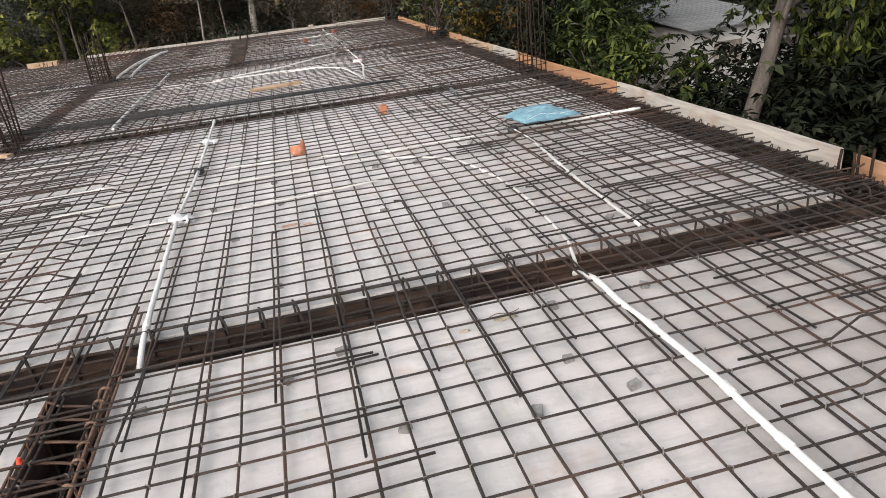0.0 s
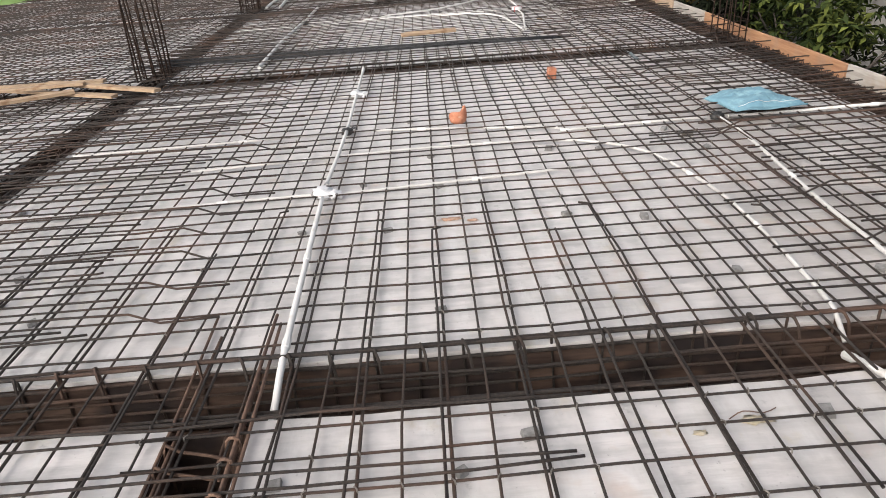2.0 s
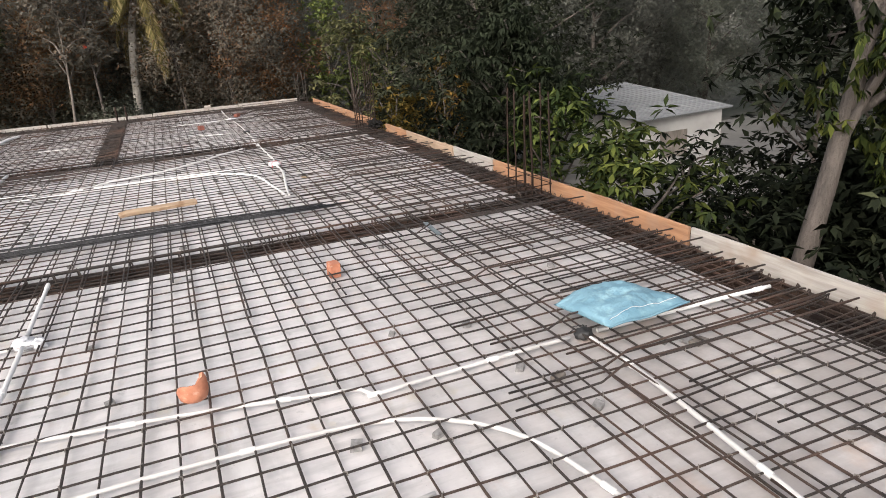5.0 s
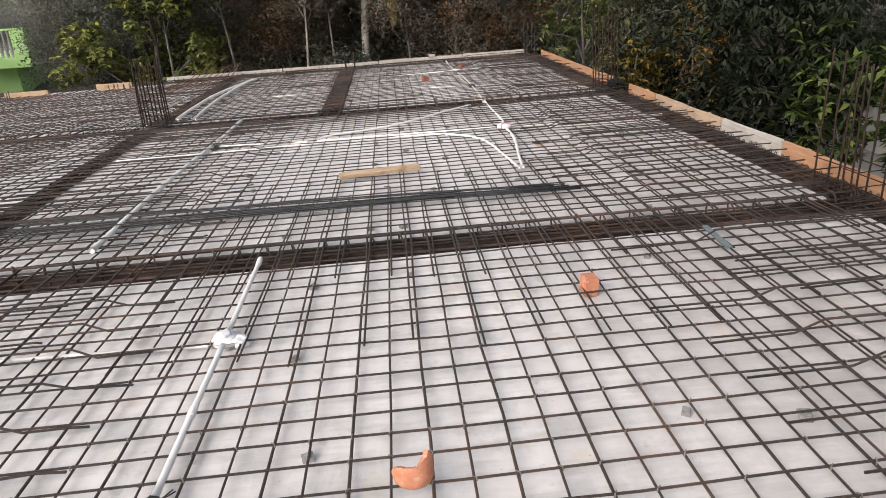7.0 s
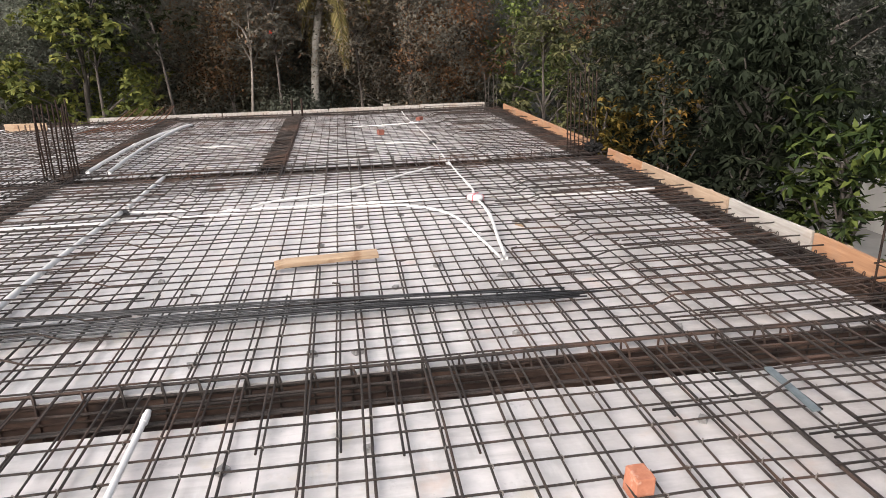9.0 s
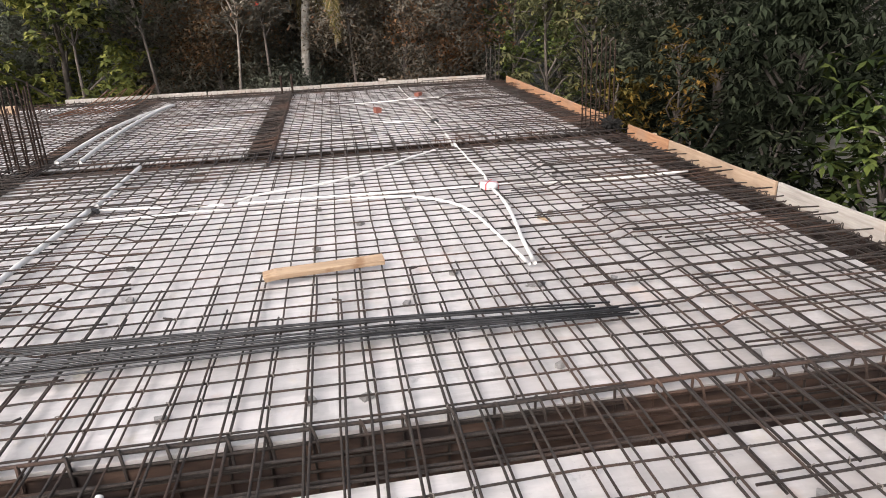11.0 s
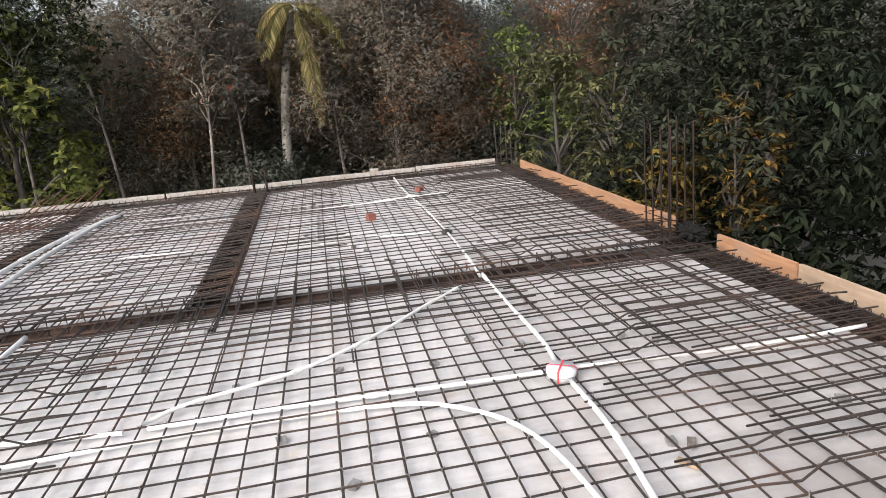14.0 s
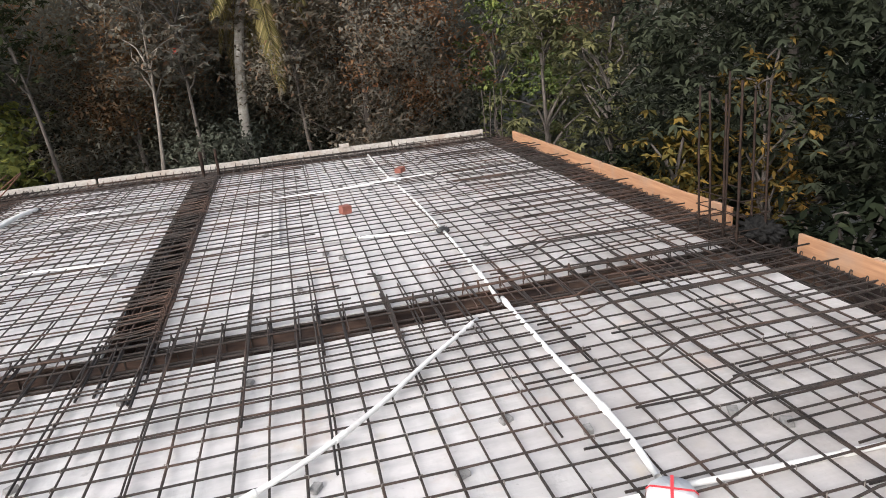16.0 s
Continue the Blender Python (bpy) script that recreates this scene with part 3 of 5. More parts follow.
# ---- beam cages ----
def cage(axis, a, b, c0, c1, z_top=0.075, mat=STEEL, step=0.155, seed=0, before=0.0, after=0.0, open_top=False, extra=False, hooked=False):
    """Stirrups and long bars of one beam; c0, c1: its two sides."""
    r = random.Random(seed)
    place = ((a + b) / 2, (c0 + c1) / 2, DEPTH) if axis == "x" else ((c0 + c1) / 2, (a + b) / 2, DEPTH)
    thing = empty("beam_cage", "dark rusty beam cage of stirrups and long bars", "beam cage", "beam cages", "", place)
    sw = (lambda s, o, z: (s - place[0], o - place[1], z - place[2])) if axis == "x" else (lambda s, o, z: (o - place[0], s - place[1], z - place[2]))
    i0, i1 = c0 + 0.03, c1 - 0.012
    zb = DEPTH + 0.03
    rows = [(i0 - 0.02, z_top - 0.045, 0.007), (i1, z_top - 0.02, 0.0085), (i1 - 0.018, z_top - 0.075, 0.0085), (i1 + 0.03, z_top - 0.03, 0.0075), (i0, zb, 0.008), (i1, zb, 0.008), ((i0 + i1) / 2, zb, 0.008), (i1 - 0.02, z_top - 0.17, 0.006)]
    if open_top:
        rows += [(i0 + 0.015, z_top - 0.06, 0.0075), (i1 - 0.075, z_top - 0.10, 0.008), (i0 + 0.07, zb + 0.02, 0.008), (i1 - 0.05, z_top - 0.20, 0.007)]
    if extra:
        rows += [(i1 - 0.045, z_top - 0.05, 0.0075), ((i0 + i1) / 2, z_top - 0.045, 0.0075)]
    if not open_top:
        rows += [(i1 - 0.03, z_top - 0.06, 0.008), ((i0 + i1) / 2 - 0.03, z_top - 0.03, 0.007), (i0 + 0.05, z_top - 0.06, 0.008)]
    for o, z, rad in rows:
        up = z > z_top - 0.1
        s = np.linspace(a - (before * (0.6 + 0.4 * r.random()) if up else 0), b + (after * (0.6 + 0.4 * r.random()) if up else 0), max(3, int((b - a) / 0.6)))
        pts = [sw(v, o + r.gauss(0, 0.006), z + r.gauss(0, 0.004)) for v in s]
        mesh_object("long_bar", *tube_data(pts, rad, 6), mat, thing, smooth=True)
    pieces = []
    s = a + 0.05
    while s < b:
        lean, dz = r.gauss(0, 0.010), r.gauss(0, 0.006)
        zt = z_top + dz
        loop = [(i1 - 0.010, zt - 0.04), (i1 - 0.011, zt + 0.010), (i1 - 0.004, zt + 0.018), (i1 + 0.007, zt + 0.010), (i1 + 0.008, zt - 0.02), (i1 + 0.006, zb), (i0, zb), (i0 - 0.004, zt - 0.035), (i0 + 0.02, zt - 0.022), ((i0 + i1) / 2, zt - 0.015), (i1 - 0.01, zt)]
        if open_top:                # stirrups left open above, hooked over the far bars
            zt -= 0.024
            loop = [(i1 - 0.062, zt - 0.085), (i1 - 0.044, zt - 0.01), (i1 - 0.026, zt + 0.014), (i1 - 0.008, zt + 0.022), (i1 + 0.006, zt + 0.014), (i1 + 0.008, zt - 0.01), (i1 + 0.006, zb), (i0, zb), (i0 - 0.004, zb + 0.12)]
            if hooked:              # a hook on the near side too
                loop = loop[:-1] + [(i0 - 0.004, zt - 0.02), (i0 + 0.010, zt + 0.012), (i0 + 0.05, zt - 0.02), (i0 + 0.15, zt - 0.05), (i0 + 0.20 + r.gauss(0, 0.02), zt - 0.07)]
        pts = [sw(s + lean * (z - zb) / 0.3 + (0.030 - 0.010 * k if open_top and k < 3 else 0.004 if k == 0 else 0), o, z) for k, (o, z) in enumerate(loop)]
        pieces.append(tube_data(pts, 0.0068 if open_top else 0.0045, 5))
        s += step + r.gauss(0, 0.012)
    for d in pieces[:40]:
        mesh_object("stirrup", *d, mat, thing)
    if len(pieces) > 40:
        mesh_object("stirrup_rest", *joined(pieces[40:]), mat, thing)["kind"] = "stuff"


for n, (ya, yb) in enumerate(BEAMS):
    cage("x", LB1 + 0.02, 4.2, ya, yb, 0.066, STEEL, (0.19, 0.19, 0.155)[min(n, 2)], seed=n, open_top=n < 2, extra=n == 1)
    cage("x", X_L, LB0, ya, yb, 0.07, STEEL, 0.16, seed=10 + n, open_top=True)
cage("y", Y_N, BEAMS[0][0], SB0, SB1, 0.060, RUSTLIGHT, 0.13, seed=20, after=0.85, open_top=True, hooked=True)
cage("y", BEAMS[2][1], FE, FB0, FB1, 0.068, STEEL, 0.085, seed=21, before=0.85)
cage("y", Y_N, Y_F, LB0, LB1, 0.05, STEEL, 0.12, seed=22)
cage("y", Y_N, Y_F - 0.1, RB, X_R - 0.03, 0.015, STEEL, 0.10, seed=23)
cage("x", X_L, 4.2, FE, Y_F - 0.03, 0.05, STEEL, 0.11, seed=24)


# ---- edge boards ----
def edge_board(x0, x1, y0, y1, top, mat, label, tilt=0.0):
    r = random.Random(int(1000 * (x0 + y0)))
    bm = bmesh.new()
    add_box(bm, x0, x1, y0, y1, -0.34, top, 0.004)
    along_y = (y1 - y0) > (x1 - x0)
    cuts = max(2, int(max(x1 - x0, y1 - y0) / 0.25))
    bmesh.ops.subdivide_edges(bm, edges=[e for e in bm.edges if e.calc_length() > 0.5], cuts=cuts, use_grid_fill=True)
    for v in bm.verts:
        s = v.co.y if along_y else v.co.x
        if v.co.z > 0:
            v.co.z += noise.noise((s * 1.7, top * 9, x0)) * 0.008
        o = noise.noise((s * 0.9, 3.3, x0)) * 0.012 + tilt * (v.co.z + 0.3)
        if along_y:
            v.co.x += o
        else:
            v.co.y += o
    ob = part("edge_board", bm, mat, None)
    return tagged(ob, label, "edge board", "edge boards of the slab")


TAN = "faded tan timber edge board on end"
ORANGE, GREY = "orange-brown planed timber edge board on end", "weathered pale grey timber edge board on end"
for y0, y1, mat, top in ((-5.0, 1.78, BOARD, 0.115), (1.90, 5.13, BOARDGREY, 0.125), (5.16, 8.45, BOARD, 0.120), (8.48, 9.62, BOARDGREY, 0.125),
                         (9.66, 11.50, BOARDTAN, 0.118), (11.53, 12.55, BOARD, 0.115), (13.30, 15.55, BOARD, 0.125), (15.58, 18.45, BOARD, 0.130)):
    edge_board(X_R + 0.02, X_R + 0.048, y0, y1, top, mat, ORANGE if mat is BOARD else TAN if mat is BOARDTAN else GREY, 0.02)
for x0, x1, mat, top in ((-4.3, -1.65, BOARD, 0.10), (-1.62, 0.6, BOARDGREY, 0.10), (0.62, 2.6, BOARDGREY, 0.105), (2.62, 4.08, BOARDGREY, 0.115)):
    edge_board(x0, x1, Y_F + 0.02, Y_F + 0.05, top, BOARDGREY if mat is BOARD else mat, GREY)
edge_board(-5.5, -4.75, 18.05, 18.08, 0.16, LUMBER, "pale cream timber edge board on end")
edge_board(-7.4, -6.5, 18.0, 18.03, 0.13, LUMBER, "pale cream timber edge board on end")
r = random.Random(5)
for y in np.arange(2.4, 18.4, 1.9):          # cleats behind the boards
    tagged(box("cleat", X_R + 0.052, X_R + 0.09, y, y + 0.06, -0.34, 0.09 + r.random() * 0.03, LUMBER, None, "", 0.003), "short sawn timber cleat nailed behind the edge board", "timber cleat", "cleats")
tagged(box("scrap_block", 1.80, 1.95, Y_F + 0.0, Y_F + 0.04, 0.106, 0.16, BOARDGREY, None, "", 0.004), "pale wood scrap lying on the far edge board", "wood scrap")


# ---- column starter bars ----
def starter(cx, cy, w, d, n_w, n_d, height, mat, seed, lean=0.03, ties=3, thick=0.0085):
    r = random.Random(seed)
    thing = empty("column_starter", "upright rusty column starter bars", "starter bars", "column starters", "", (cx, cy, DEPTH))
    spots = [(-w / 2 + w * i / (n_w - 1), s * d / 2) for i in range(n_w) for s in (-1, 1)]
    spots += [(s * w / 2, -d / 2 + d * (i + 1) / (n_d + 1)) for i in range(n_d) for s in (-1, 1)]
    for x, y in spots:
        lx, ly, h = r.gauss(0, lean), r.gauss(0, lean), height * (1 + r.gauss(0, 0.04)) - DEPTH
        pts = [(x + lx * (z / h) ** 1.6 + r.gauss(0, 0.003), y + ly * (z / h) ** 1.6, z) for z in np.linspace(0.0, h, 7)]
        mesh_object("bar", *tube_data(pts, thick, 6), mat, thing, smooth=True)
    for k in range(ties):
        z = -DEPTH + 0.02 + 0.11 * k
        a, b = w / 2 + 0.012, d / 2 + 0.012
        pts = [(-a, -b, z), (a, -b, z + 0.005), (a, b, z), (-a, b, z - 0.004), (-a, -b + 0.02, z + 0.008)]
        mesh_object("tie", *tube_data(pts, 0.0045, 5), mat, thing)
    return thing


starter(-2.70, 12.98, 0.34, 0.22, 4, 1, 0.92, DARKBAR, 1, 0.02, 4, 0.0105)
starter(-2.72, 7.42, 0.34, 0.24, 4, 1, 0.98, DARKBAR, 2, 0.02, 4, 0.0105)
starter(4.14, 7.22, 0.20, 0.50, 2, 2, 1.02, DARKBAR, 3, 0.025, 3, 0.0075)
starter(4.12, 12.98, 0.24, 0.46, 2, 2, 1.12, DARKBAR, 4, 0.02, 4, 0.0085)
starter(4.20, 1.62, 0.14, 0.12, 2, 0, 0.22, DARKBAR, 5, 0.01, 1, 0.010)
starter(4.14, 18.70, 0.18, 0.24, 2, 0, 0.75, STEEL, 6)
starter(-0.03, 18.45, 0.20, 0.12, 2, 0, 0.40, DARKBAR, 7, 0.01, 1, 0.020)
for i in range(8):
    starter(-5.05 + 0.28 * i if i < 4 else -8.2 + 0.3 * (i - 4), 17.8, 0.12, 0.10, 2, 0, 0.16, RUST, 30 + i, 0.02, 0)


# ---- conduits ----
def conduit(points, radius=0.0135, label="white plastic electrical conduit under the bars", couplers=(), mat=None):
    line = smooth_line(points)
    span = np.abs(line[-1] - line[0])
    if span[0] > span[1]:           # those across run under the upper bars
        line[:, 2] -= 0.013
        radius *= 0.95
    else:
        radius *= 1.08
    for p in line:
        p[2] += noise.noise((p[0] * 2, p[1] * 2, 5.0)) * 0.003
    mid = line.mean(0)
    thing = empty("conduit", label, "conduit", "conduits", "", tuple(mid))
    pipe = mesh_object("pipe", *tube_data(line - mid, radius, 10), mat or PVC, thing, smooth=True)
    for u in couplers:
        i = min(len(line) - 2, max(0, int(u * (len(line) - 1))))
        d = line[i + 1] - line[i]
        d /= np.linalg.norm(d)
        pts = [line[i] - mid - d * 0.035, line[i] - mid - d * 0.03, line[i] - mid + d * 0.03, line[i] - mid + d * 0.035]
        mesh_object("coupler", *tube_data(pts, [radius, radius * 1.28, radius * 1.28, radius], 10), PVC, pipe, "white push-fit coupler")
    return thing


Z = 0.045
ZT = 0.066
ZU = 0.056                        # over the bars across
ZL = 0.031                        # under the bars across
conduit([(-0.21, 1.06, -0.05), (-0.20, 1.20, 0.0), (-0.20, 1.45, Z), (-0.215, 2.3, Z), (-0.225, 3.12, Z)], 0.0145, couplers=(0.25, 0.62))
conduit([(-0.225, 3.34, ZT - 0.02), (-0.20, 3.9, Z), (-0.18, 4.52, Z)], 0.0135)
conduit([(-0.18, 4.60, Z), (-0.178, 5.2, Z), (-0.175, 5.70, Z)], 0.0135, couplers=(0.5,))
conduit([(-0.175, 5.86, ZT - 0.02), (-0.175, 6.4, Z), (-0.172, 6.80, 0.05), (-0.172, 6.86, 0.055)], 0.0135, couplers=(0.9,))
conduit([(-0.31, 3.22, Z), (-0.81, 3.21, Z), (-1.5, 3.16, Z), (-2.3, 3.2, Z)], 0.0115, couplers=(0.3,), mat=PVCDIRTY)
conduit([(-0.12, 3.20, Z), (0.78, 3.28, Z), (1.54, 3.35, Z)], 0.0115, couplers=(0.55,), mat=PVCDIRTY)
conduit([(-0.22, 4.55, Z), (-1.21, 4.50, Z), (-2.4, 4.46, Z)], 0.0115, couplers=(0.4,), mat=PVCDIRTY)
conduit([(-0.14, 4.56, Z), (0.67, 4.43, Z), (1.35, 4.28, Z), (1.50, 4.24, Z), (1.55, 4.16, Z), (1.72, 4.17, Z), (2.20, 4.19, Z), (2.68, 4.20, Z)], 0.0115, couplers=(0.22, 0.42, 0.62, 0.85), mat=PVCDIRTY)
conduit([(-2.4, 3.80, Z), (-1.2, 3.86, Z), (-0.2, 3.95, Z), (0.58, 3.99, Z), (1.40, 3.94, Z), (1.78, 3.78, Z), (2.02, 3.50, Z), (2.13, 3.08, Z), (2.19, 2.65, Z), (2.19, 2.10, Z), (2.15, 1.55, Z), (2.12, 1.42, Z), (2.10, 1.30, -0.01)], 0.0115, couplers=(0.3, 0.5, 0.75, 0.86), mat=PVCDIRTY)
conduit([(2.06, 1.20, -0.02), (2.06, 1.0, Z), (2.06, 0.72, Z), (2.08, 0.47, Z), (2.10, 0.03, Z), (2.09, -0.3, Z), (2.09, -1.4, Z), (2.08, -2.6, Z)], 0.0145, couplers=(0.02, 0.18, 0.32, 0.42))
conduit([(2.76, 4.12, Z), (2.76, 3.71, Z), (2.72, 3.22, Z), (2.66, 2.6, Z), (2.62, 1.9, Z), (2.60, 1.5, Z)], 0.0115, couplers=(0.15, 0.5), mat=PVCDIRTY)
conduit([(2.86, 4.20, Z), (3.40, 4.19, Z), (4.08, 4.15, 0.06)], 0.0135, couplers=(0.97,))
conduit([(-0.26, 5.74, Z), (-0.7, 5.76, Z), (-1.32, 5.80, Z), (-2.4, 5.86, Z)], 0.0115, couplers=(0.35,), mat=PVCDIRTY)
# past the second beam
conduit([(1.95, 8.60, ZU), (2.00, 9.05, ZU), (2.07, 9.55, ZU), (2.12, 10.0, Z), (2.12, 10.42, Z)], 0.0135, couplers=(0.7,))
conduit([(1.92, 8.62, ZU), (1.89, 9.0, ZU), (1.86, 9.30, ZU), (1.81, 9.76, ZU), (1.72, 10.06, ZU), (1.56, 10.27, ZU), (1.32, 10.44, ZU), (1.05, 10.52, Z), (0.70, 10.55, Z), (-0.16, 10.55, Z), (-1.15, 10.50, Z), (-2.4, 10.48, Z)], 0.0135, couplers=(0.5, 0.72))
conduit([(2.02, 10.60, ZT - 0.02), (1.4, 10.63, Z), (0.70, 10.67, Z), (-0.12, 10.68, Z)], 0.0135, couplers=(0.45,))
conduit([(-0.24, 10.68, Z), (-0.8, 10.76, Z), (-1.33, 10.86, Z), (-2.4, 10.92, Z)], 0.0135)
conduit([(-0.16, 10.74, Z), (0.05, 10.86, ZT), (0.55, 11.04, ZT), (0.88, 11.24, ZT), (1.18, 11.50, ZT), (1.55, 11.90, ZT), (1.93, 12.31, 0.05)], 0.0135, couplers=(0.35, 0.55, 0.98))
conduit([(2.20, 10.60, ZT - 0.02), (2.6, 10.59, 0.03), (3.4, 10.55, 0.026), (4.04, 10.52, 0.05)], 0.0135, couplers=(0.4,))
conduit([(2.13, 10.66, 0.046), (2.16, 11.0, 0.046), (2.16, 11.7, 0.040), (2.17, 12.35, 0.03), (2.17, 12.55, 0.04)], 0.0135, couplers=(0.3, 0.97))
conduit([(2.17, 12.60, -0.02), (2.17, 12.9, ZL), (2.19, 13.6, ZL), (2.20, 14.17, ZL)], 0.0135, couplers=(0.3,))
conduit([(2.20, 14.28, ZL), (2.20, 15.2, ZL), (2.18, 16.1, ZL), (2.17, 16.48, ZL)], 0.0135, couplers=(0.5,))
conduit([(2.16, 16.64, ZL), (2.14, 17.4, ZL), (2.15, 18.5, 0.04)], 0.0135)
LO = 0.014
conduit([(2.10, 16.50, Z), (1.5, 16.42, 0.04), (0.89, 16.40, 0.03), (0.84, 16.1, LO), (0.82, 15.2, LO), (0.82, 14.6, LO), (0.86, 14.46, LO), (1.4, 14.42, 0.03), (2.14, 14.24, 0.03)], 0.0125, couplers=(0.2, 0.85))
conduit([(2.25, 16.58, Z), (3.0, 16.7, Z), (3.9, 16.75, Z)], 0.0125)
conduit([(-1.44, 7.3, ZT), (-1.44, 9.15, ZT), (-1.37, 10.74, ZT)], 0.021, couplers=(0.5,))
conduit([(-1.35, 10.88, ZT), (-1.35, 11.6, ZT), (-1.34, 12.40, ZT)], 0.020)
conduit([(-2.40, 13.0, ZT), (-2.42, 14.2, ZT), (-2.38, 15.5, ZT), (-2.22, 16.6, ZT), (-2.02, 17.5, ZT)], 0.024, couplers=(0.5,))
conduit([(-2.12, 12.9, ZT), (-2.18, 14.2, ZT), (-2.18, 15.6, ZT), (-2.10, 17.0, ZT), (-1.98, 17.55, ZT)], 0.024)
conduit([(-2.05, 14.95, Z), (-1.2, 14.85, Z), (-0.40, 14.68, 0.05)], 0.0125)
conduit([(-2.0, 16.9, Z), (-1.2, 16.95, Z), (-0.4, 16.9, Z)], 0.0125)


def fold_blob(bm, cx, cy, cz, rx, ry, rz, seed, amp=0.25, freq=9.0, sub=3):
    ret = bmesh.ops.create_icosphere(bm, subdivisions=sub, radius=1.0)
    for v in ret["verts"]:
        p = v.co.copy()
        k = 1 + amp * noise.noise(p * freq * 0.2 + Vector((seed, 0, 0))) + amp * 0.4 * noise.noise(p * freq * 0.6 + Vector((0, seed, 0)))
        v.co = Vector((cx + p.x * rx * k, cy + p.y * ry * k, max(cz - rz, cz + p.z * rz * k)))


def junction(x, y, kind, seed):
    thing = empty("junction_box", {"bag": "white plastic-wrapped round conduit junction box", "cross": "white wrapped round junction box with a red tape cross", "tape": "black taped conduit junction box"}[kind], "junction box", "", "", (x, y, 0.0))
    bm = bmesh.new()
    if kind == "tape":
        fold_blob(bm, 0, 0, 0.034, 0.052, 0.045, 0.032, seed, 0.35)
        part("body", bm, BLACKTAPE, thing, "", True)
        r = random.Random(seed)
        for k in range(4):
            a = r.random() * 6.28
            pts = [(0, 0, 0.04), (0.05 * math.cos(a), 0.05 * math.sin(a), 0.06), (0.09 * math.cos(a + 0.4), 0.09 * math.sin(a + 0.4), 0.045)]
            mesh_object("wire_end", *tube_data(pts, 0.003, 5), BLACKTAPE, thing)
        return thing
    rad, tall = (0.088, 0.072) if kind == "cross" else (0.076, 0.044)
    bmesh.ops.create_cone(bm, segments=28, radius1=rad, radius2=rad * 0.94, depth=tall, cap_ends=True, matrix=Matrix.Translation((0, 0, 0.011 + tall / 2)))
    bmesh.ops.bevel(bm, geom=[e for e in bm.edges if abs(e.verts[0].co.z - e.verts[1].co.z) < 1e-4], offset=0.009, segments=3, affect="EDGES")
    for v in bm.verts:
        v.co += Vector((noise.noise(v.co * 30), noise.noise(v.co * 30 + Vector((9, 0, 0))), noise.noise(v.co * 22))) * 0.004
    body = part("body", bm, BAGWHITE, thing, "", True)
    if kind == "cross":
        for a in (1.02, 1.02 + math.pi / 2):
            c, s = math.cos(a), math.sin(a)
            prof = [(-rad - 0.004, 0.016), (-rad - 0.001, 0.072), (-rad + 0.014, 0.0865), (0, 0.0870), (rad - 0.014, 0.0865), (rad + 0.001, 0.072), (rad + 0.004, 0.016)]
            vs, fs = [], []
            for i, (u, z) in enumerate(prof):
                for w in (-0.0055, 0.0055):
                    vs.append((u * c - w * s, u * s + w * c, z + 0.002))
                if i:
                    fs.append((2 * i - 2, 2 * i - 1, 2 * i + 1, 2 * i))
            mesh_object("tape", vs, fs, REDTAPE, body, "red tape strip")
    else:
        bm = bmesh.new()
        fold_blob(bm, 0.07, -0.03, 0.03, 0.05, 0.035, 0.03, seed, 0.6)
        fold_blob(bm, -0.02, 0.03, 0.046, 0.05, 0.05, 0.020, seed + 3, 0.5)
        part("bag_fold", bm, BAGWHITE, thing, "crumpled white plastic bag", True)
    for k in range(2):
        z = 0.022 + 0.02 * k
        pts = [((rad + 0.002) * math.cos(t), (rad + 0.002) * math.sin(t), z + 0.003 * math.sin(3 * t)) for t in np.linspace(0, 6.2, 24)]
        mesh_object("wire", *tube_data(pts, 0.0016, 4), WIRE, body)
    return thing


junction(-0.225, 3.23, "bag", 1)
junction(-0.178, 4.56, "tape", 2)
junction(-0.175, 5.78, "bag", 3)
junction(2.77, 4.20, "tape", 4)
junction(2.112, 10.54, "cross", 5)
junction(-1.36, 10.81, "tape", 6)
junction(2.20, 14.22, "tape", 7)
junction(2.165, 16.56, "bag", 8)
junction(-2.0, 17.6, "tape", 10)


# ---- loose things on the mat ----
def lumber(x0, y0, x1, y1, w, th, z, label, seed, roll=0.0):
    L = math.hypot(x1 - x0, y1 - y0)
    bm = bmesh.new()
    add_box(bm, -L / 2, L / 2, -w / 2, w / 2, 0, th, 0.003)
    bmesh.ops.subdivide_edges(bm, edges=[e for e in bm.edges if e.calc_length() > L * 0.6], cuts=9, use_grid_fill=True)
    for v in bm.verts:
        v.co.z += noise.noise((v.co.x * 2 + seed, v.co.y * 8, 0)) * 0.004
        v.co.y += noise.noise((v.co.x * 3 + seed, 2, v.co.z * 8)) * 0.005
    for v in bm.verts:
        if v.co.x < -L * 0.46:
            v.co.z -= 0.010 * (1 + noise.noise((v.co.y * 40, seed, 1)))
            v.co.x += 0.02 * noise.noise((v.co.y * 30, v.co.z * 40, seed))
    ob = part("timber_offcut", bm, LUMBER, None)
    ob.matrix_world = pose((x0 + x1) / 2, (y0 + y1) / 2, z, roll, 0, math.degrees(math.atan2(y1 - y0, x1 - x0)))
    return tagged(ob, label, "timber")


